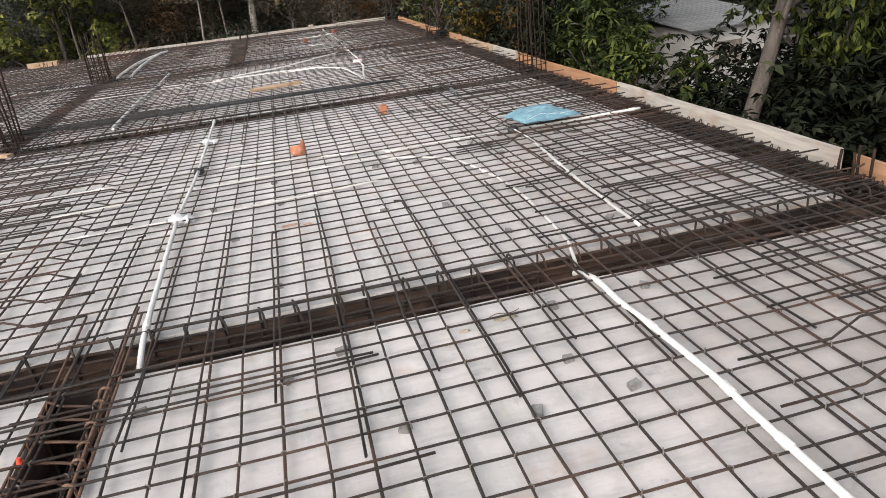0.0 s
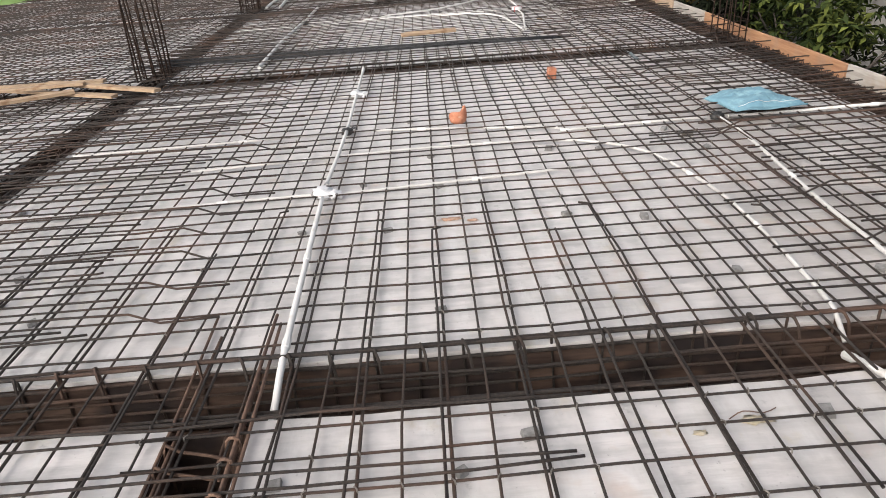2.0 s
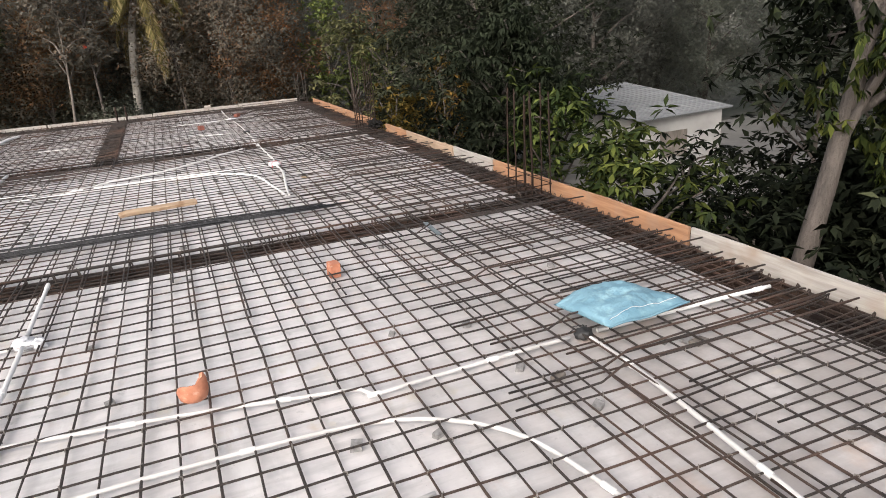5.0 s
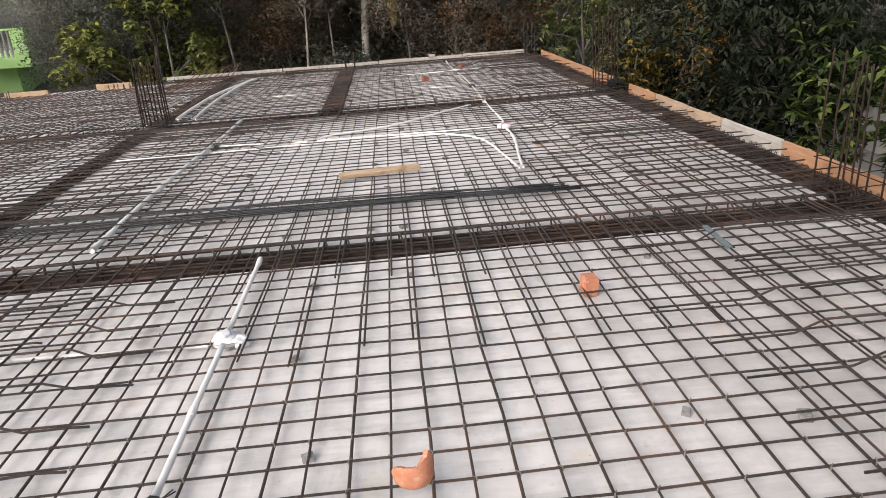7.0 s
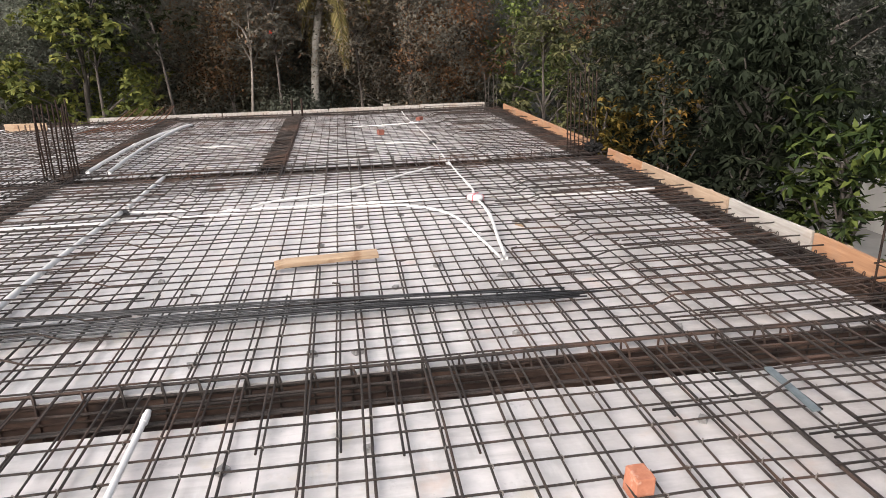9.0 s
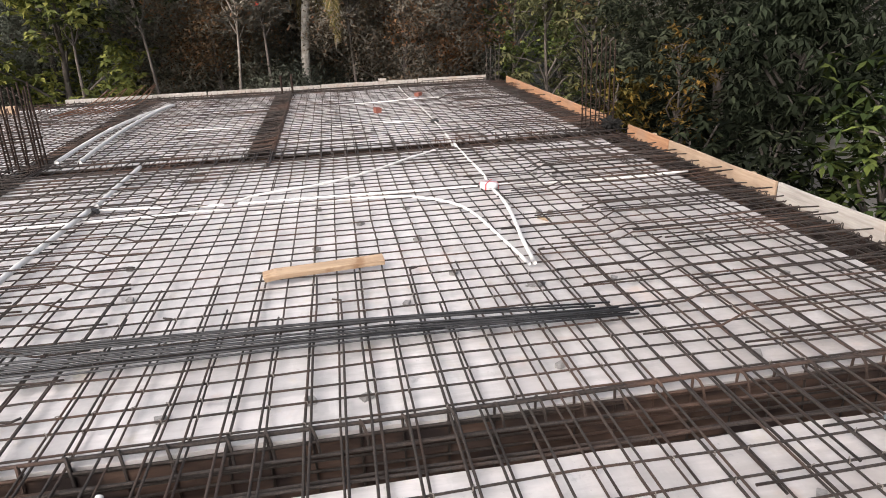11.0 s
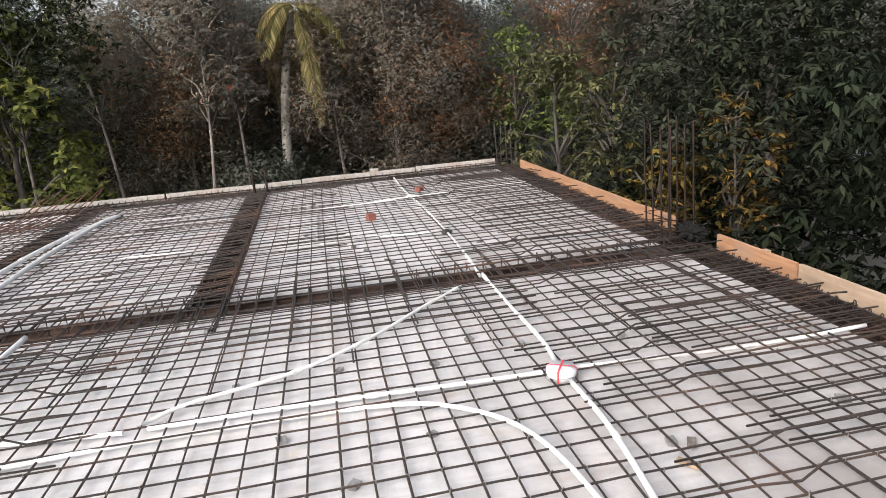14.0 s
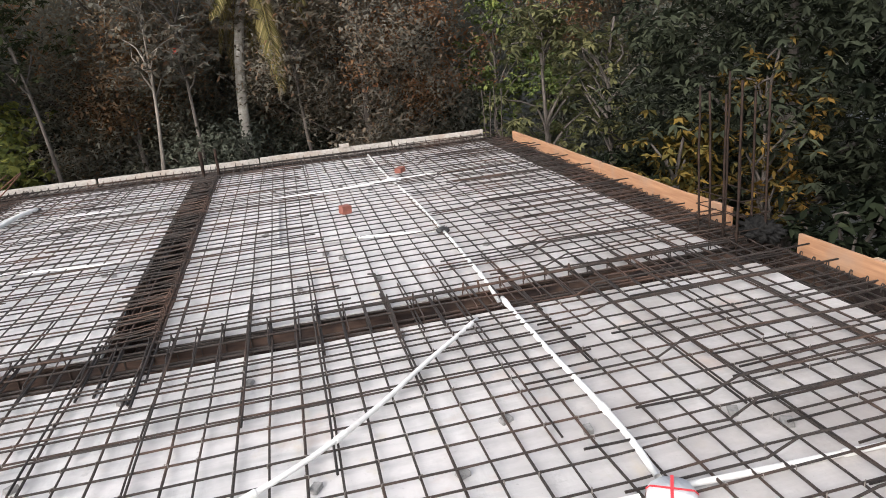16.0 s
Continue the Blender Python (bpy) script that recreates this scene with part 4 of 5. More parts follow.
lumber(0.245, 8.80, 1.01, 8.90, 0.085, 0.035, 0.052, "rough sawn timber offcut lying on the bars", 1, 12)
PILE = "pale sawn plank in a loose pile across the bars"
lumber(-3.78, 7.02, -2.25, 6.17, 0.09, 0.034, 0.120, PILE, 2)
lumber(-4.95, 7.10, -3.15, 7.05, 0.10, 0.034, 0.086, PILE, 3)
lumber(-4.30, 6.96, -2.72, 6.22, 0.09, 0.030, 0.086, PILE, 4)
lumber(-4.75, 5.70, -3.22, 6.44, 0.10, 0.034, 0.120, PILE, 5)
lumber(-4.60, 6.55, -3.20, 6.66, 0.09, 0.030, 0.153, PILE, 6)

bundle = empty("rebar_bundle", "bundle of loose dark grey steel bars lying on the mat", "rebar bundle", "", "", (0, 7.9, 0.06))
r = random.Random(8)
for k in range(13):
    o, end = (k - 6) * 0.026 + (0.03 if k > 8 else 0) + r.gauss(0, 0.008), 2.42 - abs(k - 6) * 0.02 - r.random() * (1.1 if k in (1, 4, 7, 9, 11) else 0.35)
    start = -2.7 - r.random() * 0.6
    pts = [(x, o * (1.0 - 0.16 * (x + 1)) + np.interp(x, (-3, -0.95, 0.81, 2.4), (0.06, 0.04, 0.01, -0.10)) + r.gauss(0, 0.003), 0.004 + r.random() * 0.004 + 0.008 * (k % 2)) for x in np.linspace(start, end, 9)]
    mesh_object("bar", *tube_data(pts, 0.0055, 6), NEWSTEEL, bundle, smooth=True)


def shard(x, y, seed):
    """Broken wall of a clay pot: a thick curved shell, a low lobe on one side and a high horn on the other."""
    bm = bmesh.new()
    n, m = 30, 9
    grid = {}
    for s, rad in ((0, 0.094), (1, 0.066)):
        for i in range(n + 1):
            u = -1 + 2 * i / n
            a = math.radians(-95 + 68 * u)
            top = np.interp(u, (-1, -0.85, -0.4, 0.0, 0.3, 0.6, 0.85, 1.0), (0.085, 0.110, 0.128, 0.130, 0.142, 0.168, 0.192, 0.165))
            top += 0.016 * noise.noise((u * 7, seed, 0.0)) + 0.006 * noise.noise((u * 22, seed, 0.0)) - (0.010 if s else 0.0)
            for j in range(m + 1):
                z = top * j / m
                k = rad * (0.50 + 0.50 * math.sqrt(max(0.0, 1 - (1 - min(1.0, z / 0.09)) ** 2))) - 0.16 * max(0.0, z - 0.11)
                k *= 1 + 0.05 * noise.noise((u * 2, z * 20, s + seed))
                grid[s, i, j] = bm.verts.new((1.05 * k * math.cos(a), k * math.sin(a), z))
    for i in range(n):
        for j in range(m):
            bm.faces.new([grid[0, i, j], grid[0, i + 1, j], grid[0, i + 1, j + 1], grid[0, i, j + 1]])
            bm.faces.new([grid[1, i, j + 1], grid[1, i + 1, j + 1], grid[1, i + 1, j], grid[1, i, j]])
        bm.faces.new([grid[0, i, m], grid[0, i + 1, m], grid[1, i + 1, m], grid[1, i, m]])
        bm.faces.new([grid[1, i, 0], grid[1, i + 1, 0], grid[0, i + 1, 0], grid[0, i, 0]])
    for i in (0, n):
        for j in range(m):
            q = [grid[0, i, j], grid[0, i, j + 1], grid[1, i, j + 1], grid[1, i, j]]
            bm.faces.new(q if i == 0 else q[::-1])
    bmesh.ops.recalc_face_normals(bm, faces=bm.faces[:])
    ob = part("clay_shard", bm, CLAY, None)
    ob.matrix_world = pose(x + 0.005, y + 0.01, 0.040, -6, 4, 0) @ Matrix.Scale(0.80, 4)
    return tagged(ob, "broken curved piece of orange fired clay pot on the bars", "clay shard")


def brick_bit(x, y, z, sx, sy, sz, rz, seed, label, mat=None):
    bm = bmesh.new()
    rr = random.Random(seed)
    add_box(bm, -sx / 2, sx / 2, -sy / 2, sy / 2, 0, sz)
    bmesh.ops.subdivide_edges(bm, edges=bm.edges[:], cuts=3, use_grid_fill=True)
    for v in bm.verts:
        out = v.co - Vector((0, 0, sz / 2))
        v.co += out * noise.noise(v.co * 30 + Vector((seed, 0, 0))) * 0.05
    bmesh.ops.bevel(bm, geom=[e for e in bm.edges if len(e.link_faces) == 2 and e.calc_face_angle(0) > 1.0], offset=0.003, segments=1, affect="EDGES")
    ob = part("brick_piece", bm, mat or CLAY, None)
    ob.matrix_world = pose(x, y, z, rr.uniform(-5, 5), rr.uniform(-5, 5), rz)
    return tagged(ob, label, "brick piece")


shard(0.735, 4.52, 4)
brick_bit(1.793, 5.962, 0.004, 0.078, 0.095, 0.105, 4, 5, "broken half of an orange clay brick between the bars")
brick_bit(1.471, 15.25, 0.047, 0.10, 0.09, 0.08, 20, 6, "small dark red clay brick piece on the bars", CLAYDARK)
brick_bit(2.33, 16.9, 0.047, 0.12, 0.09, 0.06, 50, 7, "dull red clay brick piece beside the conduit box", CLAYDARK)
brick_bit(2.42, 9.72, 0.004, 0.075, 0.04, 0.022, 60, 8, "flat dark brown clay chip lying on the deck", BARK)
brick_bit(2.42, 3.90, 0.004, 0.075, 0.05, 0.022, 30, 9, "flat brown earthen chip lying on the deck", BARK)


def patch(name, x, y, rx, ry, seed, mat, label):
    """A thin uneven smear lying on the deck."""
    bm = bmesh.new()
    fold_blob(bm, 0, 0, 0.0, rx, ry, 0.004, seed, 0.9, 14.0)
    ob = part(name, bm, mat, None, "", True)
    ob.location = (x, y, 0.005)
    return tagged(ob, label, name.replace("_", " "))


SAND = noisy("yellow_sand", [(0.3, (0.48, 0.41, 0.29)), (0.7, (0.60, 0.53, 0.41))], 60.0, 0.95, bumps=0.6)
CLAYDUST = noisy("clay_dust", [(0.3, (0.46, 0.27, 0.18)), (0.7, (0.60, 0.42, 0.32))], 50.0, 0.95)
patch("sand_patch", 1.535, 0.874, 0.045, 0.022, 3, SAND, "thin yellow sand smear on the deck")
patch("sand_patch", 1.32, 0.834, 0.022, 0.012, 5, SAND, "thin yellow sand smear on the deck")
patch("clay_dust", 0.579, 2.74, 0.06, 0.022, 7, CLAYDUST, "orange clay dust smeared on the deck")
patch("clay_dust", 0.70, 2.70, 0.03, 0.014, 9, CLAYDUST, "orange clay dust smeared on the deck")
patch("mortar_lump", 1.895, 8.38, 0.055, 0.035, 11, MORTAR, "flat grey mortar lump beside the conduit ends")
wire_bit = tagged(mesh_object("wire_offcut", *tube_data(smooth_line([(1.44, 0.885, 0.008), (1.50, 0.912, 0.014), (1.57, 0.900, 0.010), (1.62, 0.918, 0.012)], 0.02), 0.0022, 5), RUSTLIGHT), "short bent rusty wire offcut on the deck", "wire")
brick_bit(3.26, 3.85, 0.004, 0.10, 0.06, 0.02, 15, 21, "flat brown earthen chip beside the sack", BARK)
brick_bit(2.32, 9.58, 0.004, 0.10, 0.03, 0.02, 130, 22, "narrow brown wood chip lying on the deck", LUMBER)


def sack():
    """The blue cloth sack, a flat cushion with pinched corners, lying on the bars."""
    pts = [(2.76, 4.50), (2.86, 4.08), (3.44, 4.13), (3.30, 4.56)]
    n = 28
    bm = bmesh.new()
    rows = {}
    for s in (0, 1):
        for i in range(n + 1):
            for j in range(n + 1):
                u, v = i / n, j / n
                a, b, c, d = [Vector((*p, 0)) for p in pts]
                p = a.lerp(d, u).lerp(b.lerp(c, u), v)
                pinch = 0.10 * (math.sin(math.pi * u) * (v - 0.5) * 0.25 * -1)
                edge = max(0.0, (4 * u * (1 - u)) ** 0.45 * (4 * v * (1 - v)) ** 0.45)
                fold = 0.026 * noise.noise((u * 4, v * 5, 1.5)) + 0.018 * (0.4 - abs(noise.noise((u * 7 + v * 3, v * 5 - u * 2, 4.0)))) + 0.012 * noise.noise((u * 15, v * 12, 7.0)) + 0.010 * math.sin(u * 9 + v * 4)
                z = (0.060 + fold) * edge * (1.0 if s == 0 else -0.12) + 0.096 + 0.030 * math.sin(math.pi * u) * (1 - v) + 0.012 * noise.noise((u * 3, v * 3, 9))
                if s and (i in (0, n) or j in (0, n)):
                    rows[s, i, j] = rows[0, i, j]
                else:
                    rows[s, i, j] = bm.verts.new((p.x + pinch * 0.3, p.y + pinch, z))
    for s in (0, 1):
        for i in range(n):
            for j in range(n):
                q = [rows[s, i, j], rows[s, i + 1, j], rows[s, i + 1, j + 1], rows[s, i, j + 1]]
                bm.faces.new(q[::-1] if s == 0 else q)
    hem = [rows[0, i, n].co.copy() + Vector((0, 0, 0.003)) for i in range(n + 1)]
    fold = [rows[0, i, n - 3].co.copy() + Vector((0, 0, 0.002)) for i in range(2, n - 1)]
    ob = part("sack", bm, BLUE, None, "", True)
    mesh_object("hem", *tube_data(hem, 0.0065, 6), BLUE, ob, "rolled hem of the sack mouth", smooth=True)
    mesh_object("stitching", *tube_data(fold, 0.0020, 4), BAGWHITE, ob, "pale stitched seam", smooth=True)
    return tagged(ob, "crumpled light blue cloth sack lying on the bars", "sack")


sack()


def cover_block(x, y, seed):
    bm = bmesh.new()
    rr = random.Random(seed)
    s = rr.uniform(0.022, 0.030)
    add_box(bm, -s, s, -s * 0.8, s * 0.8, 0, 0.024, 0.004, 0.010, rr)
    ob = part("cover_block", bm, MORTAR, None)
    ob.matrix_world = pose(x, y, 0.0, 0, 0, rr.uniform(0, 90))
    return tagged(ob, "small grey mortar cover block under the bars", "cover block", "cover blocks")


BLOCKS = """0.74,0.89 0.49,0.74 1.78,0.88 1.66,0.42 1.82,0.15 -0.13,0.75 1.41,0.14 0.47,1.74 0.91,0.23 1.25,2.67 1.67,2.55 0.2,2.64 1.91,1.89 2.28,0.88
-0.3,2.69 2.83,1.83 0.53,3.25 1.71,3.73 0.49,3.85 2.9,1.91 2.55,1.79 0.02,3.38 1.36,3.82 2.44,3.59 3.21,3.89 0.34,4.77 2.28,4.69 2.3,4.07 1.85,4.8
3.11,3.95 3.21,5.27 0.2,5.55 0.81,6.44 0.22,6.4 1.72,7.42 -0.08,7.38 1.09,8.29 1.44,8.68 0.91,9.87 2.66,7.31 2.93,8.24 0.55,7.38 3.38,8.13 2.29,6.38
-0.55,8.76 -0.69,9.32 1.3,9.37 0.57,9.36 0.8,7.36 2.37,8.33 -0.54,8.2 3.29,8.95 3.31,9.85 0.58,10.36 2.34,9.76 0.29,11.09 2.83,10.83 3.57,10.72
1.47,10.98 -0.34,11.55 1.31,10.18 2.68,10.98 1.75,11.28 0.9,11.1 0.62,12.11 2.05,11.08 -0.02,12.16 2.05,13.34 2.44,13.73 1.3,13.96 1.5,13.36 0.94,13.41
3.38,11.47 1.48,12.35"""
for n, w in enumerate(BLOCKS.split()):
    x, y = (float(v) for v in w.split(","))
    cover_block(x, y, n)
r = random.Random(77)
for n in range(110):      # the wider fields
    x, y = r.uniform(-8, 3.7), r.uniform(-2, 18)
    if (x < -0.8 or y > 14) and not any(a - 0.06 < y < b + 0.06 for a, b in BEAMS) and not (LB0 - 0.06 < x < LB1 + 0.06) and not (FB0 - 0.06 < x < FB1 + 0.06 and y > 12) and not (SB0 - 0.06 < x < SB1 + 0.06 and y < 1.1):
        cover_block(x, y, 200 + n)

# rusty bars of the long beam, run out past its far end
tails = empty("bar_tails", "orange-rusty long bars sticking up past the slab edge", "rebar", "", "", (-3.1, 18.2, 0.08))
r = random.Random(77)
for k in range(8):
    x = -3.55 + 0.13 * k
    pts = [(x - 0.25 + 3.1 + r.gauss(0, 0.03), -1.5 + r.random() * 0.4, 0.0), (x + 3.1, -0.2, 0.02), (x + 3.1 + r.gauss(0.05, 0.06), 1.0 + 0.25 * r.random(), 0.12 + 0.10 * r.random())]
    mesh_object("bar", *tube_data(smooth_line(pts, 0.2), 0.008, 6), RUSTORANGE, tails, smooth=True)
# grey strip, black sack at the column, small red scrap
bm = bmesh.new()
add_box(bm, -0.02, 0.02, -0.20, 0.20, 0, 0.012, 0.003)
ob = part("metal_strip", bm, STRIPGREY, None)
ob.matrix_world = pose(2.78, 6.48, 0.052, 0, 0, -4)
tagged(ob, "blue-grey metal strip lying across the bars", "metal strip")
bm = bmesh.new()
fold_blob(bm, 0, 0, 0.07, 0.10, 0.16, 0.075, 12, 0.8, 18.0, 4)
ob = part("black_sack", bm, BLACKCLOTH, None, "", True)
ob.location = (4.24, 12.80, 0.02)
tagged(ob, "crumpled black plastic sack at the foot of the starter bars", "sack")
bm = bmesh.new()
bmesh.ops.create_cone(bm, segments=12, radius1=0.011, radius2=0.008, depth=0.022, cap_ends=True, matrix=Matrix.Translation((0, 0, 0.015)))
ob = part("plastic_scrap", bm, REDPLASTIC, None)
ob.location = (-0.52, 0.53, 0.045)
tagged(ob, "small red plastic scrap stuck on a stirrup", "plastic scrap")

# wire ties at the crossings near the walk
pieces = []
r = random.Random(9)
ybars = [np.array(p) for p, _ in main_y if -0.9 < p[0][0] < 3.7]
xbars = [np.array(p) for p, _ in main_x if p[0][1] > -1.0]
for xb_ in xbars:
    y = float(xb_[:, 1].mean())
    for yb_ in ybars:
        if r.random() < 0.6:
            x = float(np.interp(y, yb_[:, 1], yb_[:, 0]))
            yy = float(np.interp(x, xb_[:, 0], xb_[:, 1]))
            if x < xb_[0, 0] or x > xb_[-1, 0]:
                continue
            a = r.choice((0.8, -0.8)) + r.gauss(0, 0.25)
            c, s = math.cos(a) * 0.0095, math.sin(a) * 0.0095
            pts = [(x - c, yy - s, 0.031), (x - c * 0.8, yy - s * 0.8, 0.0475), (x + c * 0.8, yy + s * 0.8, 0.0480), (x + c, yy + s, 0.031)]
            pieces.append(tube_data(pts, 0.0030, 4, False))
ob = mesh_object("wire_ties", *joined(pieces), WIRE)
tagged(ob, "thin binding wire ties at the bar crossings", "wire ties", "", "stuff")


# ---- ground ----
def height(x, y):
    h = -4.0
    h += 7.5 * min(1.0, max(0.0, (y - 30) / 34)) ** 1.2
    h += 7.0 * min(1.0, max(0.0, (x - 22) / 30)) ** 1.2
    h += 5.0 * min(1.0, max(0.0, (-x - 24) / 30)) ** 1.2
    return h + noise.noise((x * 0.11, y * 0.11, 0)) * 0.35


xs = np.concatenate([np.linspace(-1500, -90, 8), np.linspace(-80, 80, 81), np.linspace(90, 1500, 8)])
ys_ = np.concatenate([np.linspace(-1500, -50, 8), np.linspace(-40, 110, 76), np.linspace(120, 1500, 8)])
verts = [(x, y, height(x, y)) for y in ys_ for x in xs]
w = len(xs)
faces = [(j * w + i, j * w + i + 1, (j + 1) * w + i + 1, (j + 1) * w + i) for j in range(len(ys_) - 1) for i in range(w - 1)]
tagged(mesh_object("ground", verts, faces, GROUND, smooth=True), "leaf-littered ground under the trees, paled as by haze", "ground", "", "structure")
HG = -2.75
tagged(box("yard", 10.8, 24.0, 9.0, 22.0, -4.3, HG, YARD), "pale bare yard beside the house", "yard", "", "structure")


# ---- trees ----
def leaves(rng, centres, per, spread, length, width, droop=0.35, fine=False):
    """Verts, faces and soft normals of folded leaves, round the centres; near ones in whorls of seven at the twig ends."""
    whorl = 1 if fine else 7
    twigs = max(1, per // whorl)
    n = len(centres) * twigs * whorl
    off = np.repeat(rng.normal(0, 1, (len(centres) * twigs, 3)), whorl, 0)
    c = np.repeat(centres, twigs * whorl, 0) + off * np.array(spread) + rng.normal(0, 0.012, (n, 3))
    mid = centres.mean(0)
    soft = off * 0.55 + (c - mid) / (np.abs(centres - mid).max() + 0.1) * 0.9 + (0, 0, 0.25) + rng.normal(0, 0.10, (n, 3))
    soft /= np.linalg.norm(soft, axis=1)[:, None] + 1e-9
    az = np.tile(np.arange(whorl) * 2 * math.pi / whorl, n // whorl) + np.repeat(rng.uniform(0, 6.28, n // whorl), whorl) + rng.normal(0, 0.25, n)
    el = rng.normal(-droop, 0.40, n)
    d = np.stack([np.cos(az) * np.cos(el), np.sin(az) * np.cos(el), np.sin(el)], 1)
    side = np.cross(d, rng.normal(0, 0.3, (n, 3)) + (0, 0, 1))
    side /= np.linalg.norm(side, axis=1)[:, None] + 1e-9
    up = np.cross(side, d)
    turn = np.where((up * soft).sum(1) < 0, -1.0, 1.0)[:, None]
    side, up = side * turn, up * turn
    L = (length * rng.uniform(0.65, 1.25, n))[:, None]
    W = (width * rng.uniform(0.7, 1.2, n))[:, None]
    soft_all = soft * 0.92 + up * 0.22
    soft_all /= np.linalg.norm(soft_all, axis=1)[:, None] + 1e-9
    if fine:                        # far leaves: one pointed face each
        v = np.stack([c + side * W, c + d * L, c - side * W], 1).reshape(-1, 3)
        return v, np.arange(n * 3).reshape(-1, 3), np.repeat(soft_all, 3, 0)
    v = np.stack([c, c + d * L * 0.45 + side * W + up * W * 0.35, c + d * L - up * L * 0.12, c + d * L * 0.45 - side * W + up * W * 0.35], 1).reshape(-1, 3)
    f = np.arange(n)[:, None] * 4
    faces = np.concatenate([f + (0, 1, 2), f + (0, 2, 3)], 1).reshape(-1, 3)
    return v, faces, np.repeat(soft_all, 4, 0)


def fast_mesh(name, v, f, mat, parent, normals=None):
    me = bpy.data.meshes.new(name)
    me.vertices.add(len(v))
    me.vertices.foreach_set("co", np.asarray(v, np.float32).ravel())
    me.loops.add(len(f) * 3)
    me.loops.foreach_set("vertex_index", np.asarray(f, np.int32).ravel())
    me.polygons.add(len(f))
    me.polygons.foreach_set("loop_start", np.arange(len(f), dtype=np.int32) * 3)
    me.update(calc_edges=True)
    me.validate()
    if normals is not None:
        me.shade_smooth()
        me.normals_split_custom_set_from_vertices(normals.tolist())
    me.materials.append(mat)
    ob = new(name, me)
    ob.parent = parent
    return ob


def tree(name, label, at, h, crown_r, crown_low, leaf_mat, seed, clumps=70, per=45, leaf=(0.16, 0.035), bark=BARK, trunk=0.16, lean=(0.0, 0.0), spread=0.28, category="tree", group="", droop=0.35, bare=0, fine=False):
    rng = np.random.default_rng(seed)
    thing = empty(name, label, category, group, "", at)
    top = np.array([lean[0], lean[1], h * 0.86])
    line = [np.array([0, 0, 0]) + (top * t) + np.array([math.sin(t * 5 + seed) * 0.12 * h * 0.08, math.cos(t * 4 + seed) * 0.1 * h * 0.08, 0]) for t in np.linspace(0, 1, 9)]
    line = np.array(line) - np.array(line[0])
    pieces = [tube_data(line, trunk * np.linspace(1.15, 0.22, 9), 9)]
    cs = []
    lows = crown_low * h
    for k in range(clumps):
        a = rng.uniform(0, 2 * math.pi)
        t = rng.uniform(0, 1)
        z = lows + (h - lows) * t
        rr = crown_r * (math.sin(math.pi * (0.12 + 0.80 * t)) ** 0.7) * math.sqrt(rng.uniform(0.08, 1.0)) * (1 + 0.35 * math.sin(3 * a + seed + 4 * t))
        ax = np.interp(z, line[:, 2], line[:, 0]), np.interp(z, line[:, 2], line[:, 1])
        cs.append((ax[0] + rr * math.cos(a), ax[1] + rr * math.sin(a), z + rng.normal(0, 0.1)))
    cs = np.array(cs)
    for c in cs[:: max(1, clumps // 18)]:
        zb = max(lows * 0.65, c[2] - 0.55 * math.hypot(c[0], c[1]) - 0.4)
        b = np.array([np.interp(zb, line[:, 2], line[:, 0]), np.interp(zb, line[:, 2], line[:, 1]), zb])
        mid = (b + c) / 2 + rng.normal(0, 0.12, 3) + (0, 0, 0.12)
        pieces.append(tube_data(smooth_line([b, mid, c], 0.5), np.linspace(trunk * 0.36, 0.012, len(smooth_line([b, mid, c], 0.5))), 5))
    for k in range(bare):
        a, z0 = rng.uniform(0, 6.28), h * rng.uniform(0.5, 0.85)
        b = np.array([np.interp(z0, line[:, 2], line[:, 0]), np.interp(z0, line[:, 2], line[:, 1]), z0])
        e = b + np.array([math.cos(a), math.sin(a), 1.0]) * rng.uniform(0.8, 2.0)
        m = (b + e) / 2 + rng.normal(0, 0.2, 3)
        pieces.append(tube_data([b, m, e], [0.035, 0.025, 0.008], 5))
    mesh_object("trunk", *pieces[0], bark, thing, smooth=True)
    mesh_object("limb_rest", *joined(pieces[1:]), bark, thing, smooth=True)["kind"] = "stuff"
    v, f, soft = leaves(rng, cs, per, (spread, spread, spread * 0.8), leaf[0], leaf[1], droop, fine)
    fast_mesh("crown", v, f, leaf_mat, thing, soft)
    return thing


def clone(ob, x, y, s, rz, z=None):
    return copy_thing(ob, pose(x, y, height(x, y) - 0.1 if z is None else z, 0, 0, rz) @ Matrix.Diagonal((s, s, s * 1.0, 1)))


G = -4.1
# right-hand side, nearest first
tree("fruit_tree", "young broad-leaved tree with bright green leaves below the slab edge", (6.35, 8.5, G), 4.2, 1.1, 0.45, LEAF_BRIGHT, 1, 62, 46, (0.19, 0.034), BARKDARK, 0.07, (0.1, 0.0), 0.17)
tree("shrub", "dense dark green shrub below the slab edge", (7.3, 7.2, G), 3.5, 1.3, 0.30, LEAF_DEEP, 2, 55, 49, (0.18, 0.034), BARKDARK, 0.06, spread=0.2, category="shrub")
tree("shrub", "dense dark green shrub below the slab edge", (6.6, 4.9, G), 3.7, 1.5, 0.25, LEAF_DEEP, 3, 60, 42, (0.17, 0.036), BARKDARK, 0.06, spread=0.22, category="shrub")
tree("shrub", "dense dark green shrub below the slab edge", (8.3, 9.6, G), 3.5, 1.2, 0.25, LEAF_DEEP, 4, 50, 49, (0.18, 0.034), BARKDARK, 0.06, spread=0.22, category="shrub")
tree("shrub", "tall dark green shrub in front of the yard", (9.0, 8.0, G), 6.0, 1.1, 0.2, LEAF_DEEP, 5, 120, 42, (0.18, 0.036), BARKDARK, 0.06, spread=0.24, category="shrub")
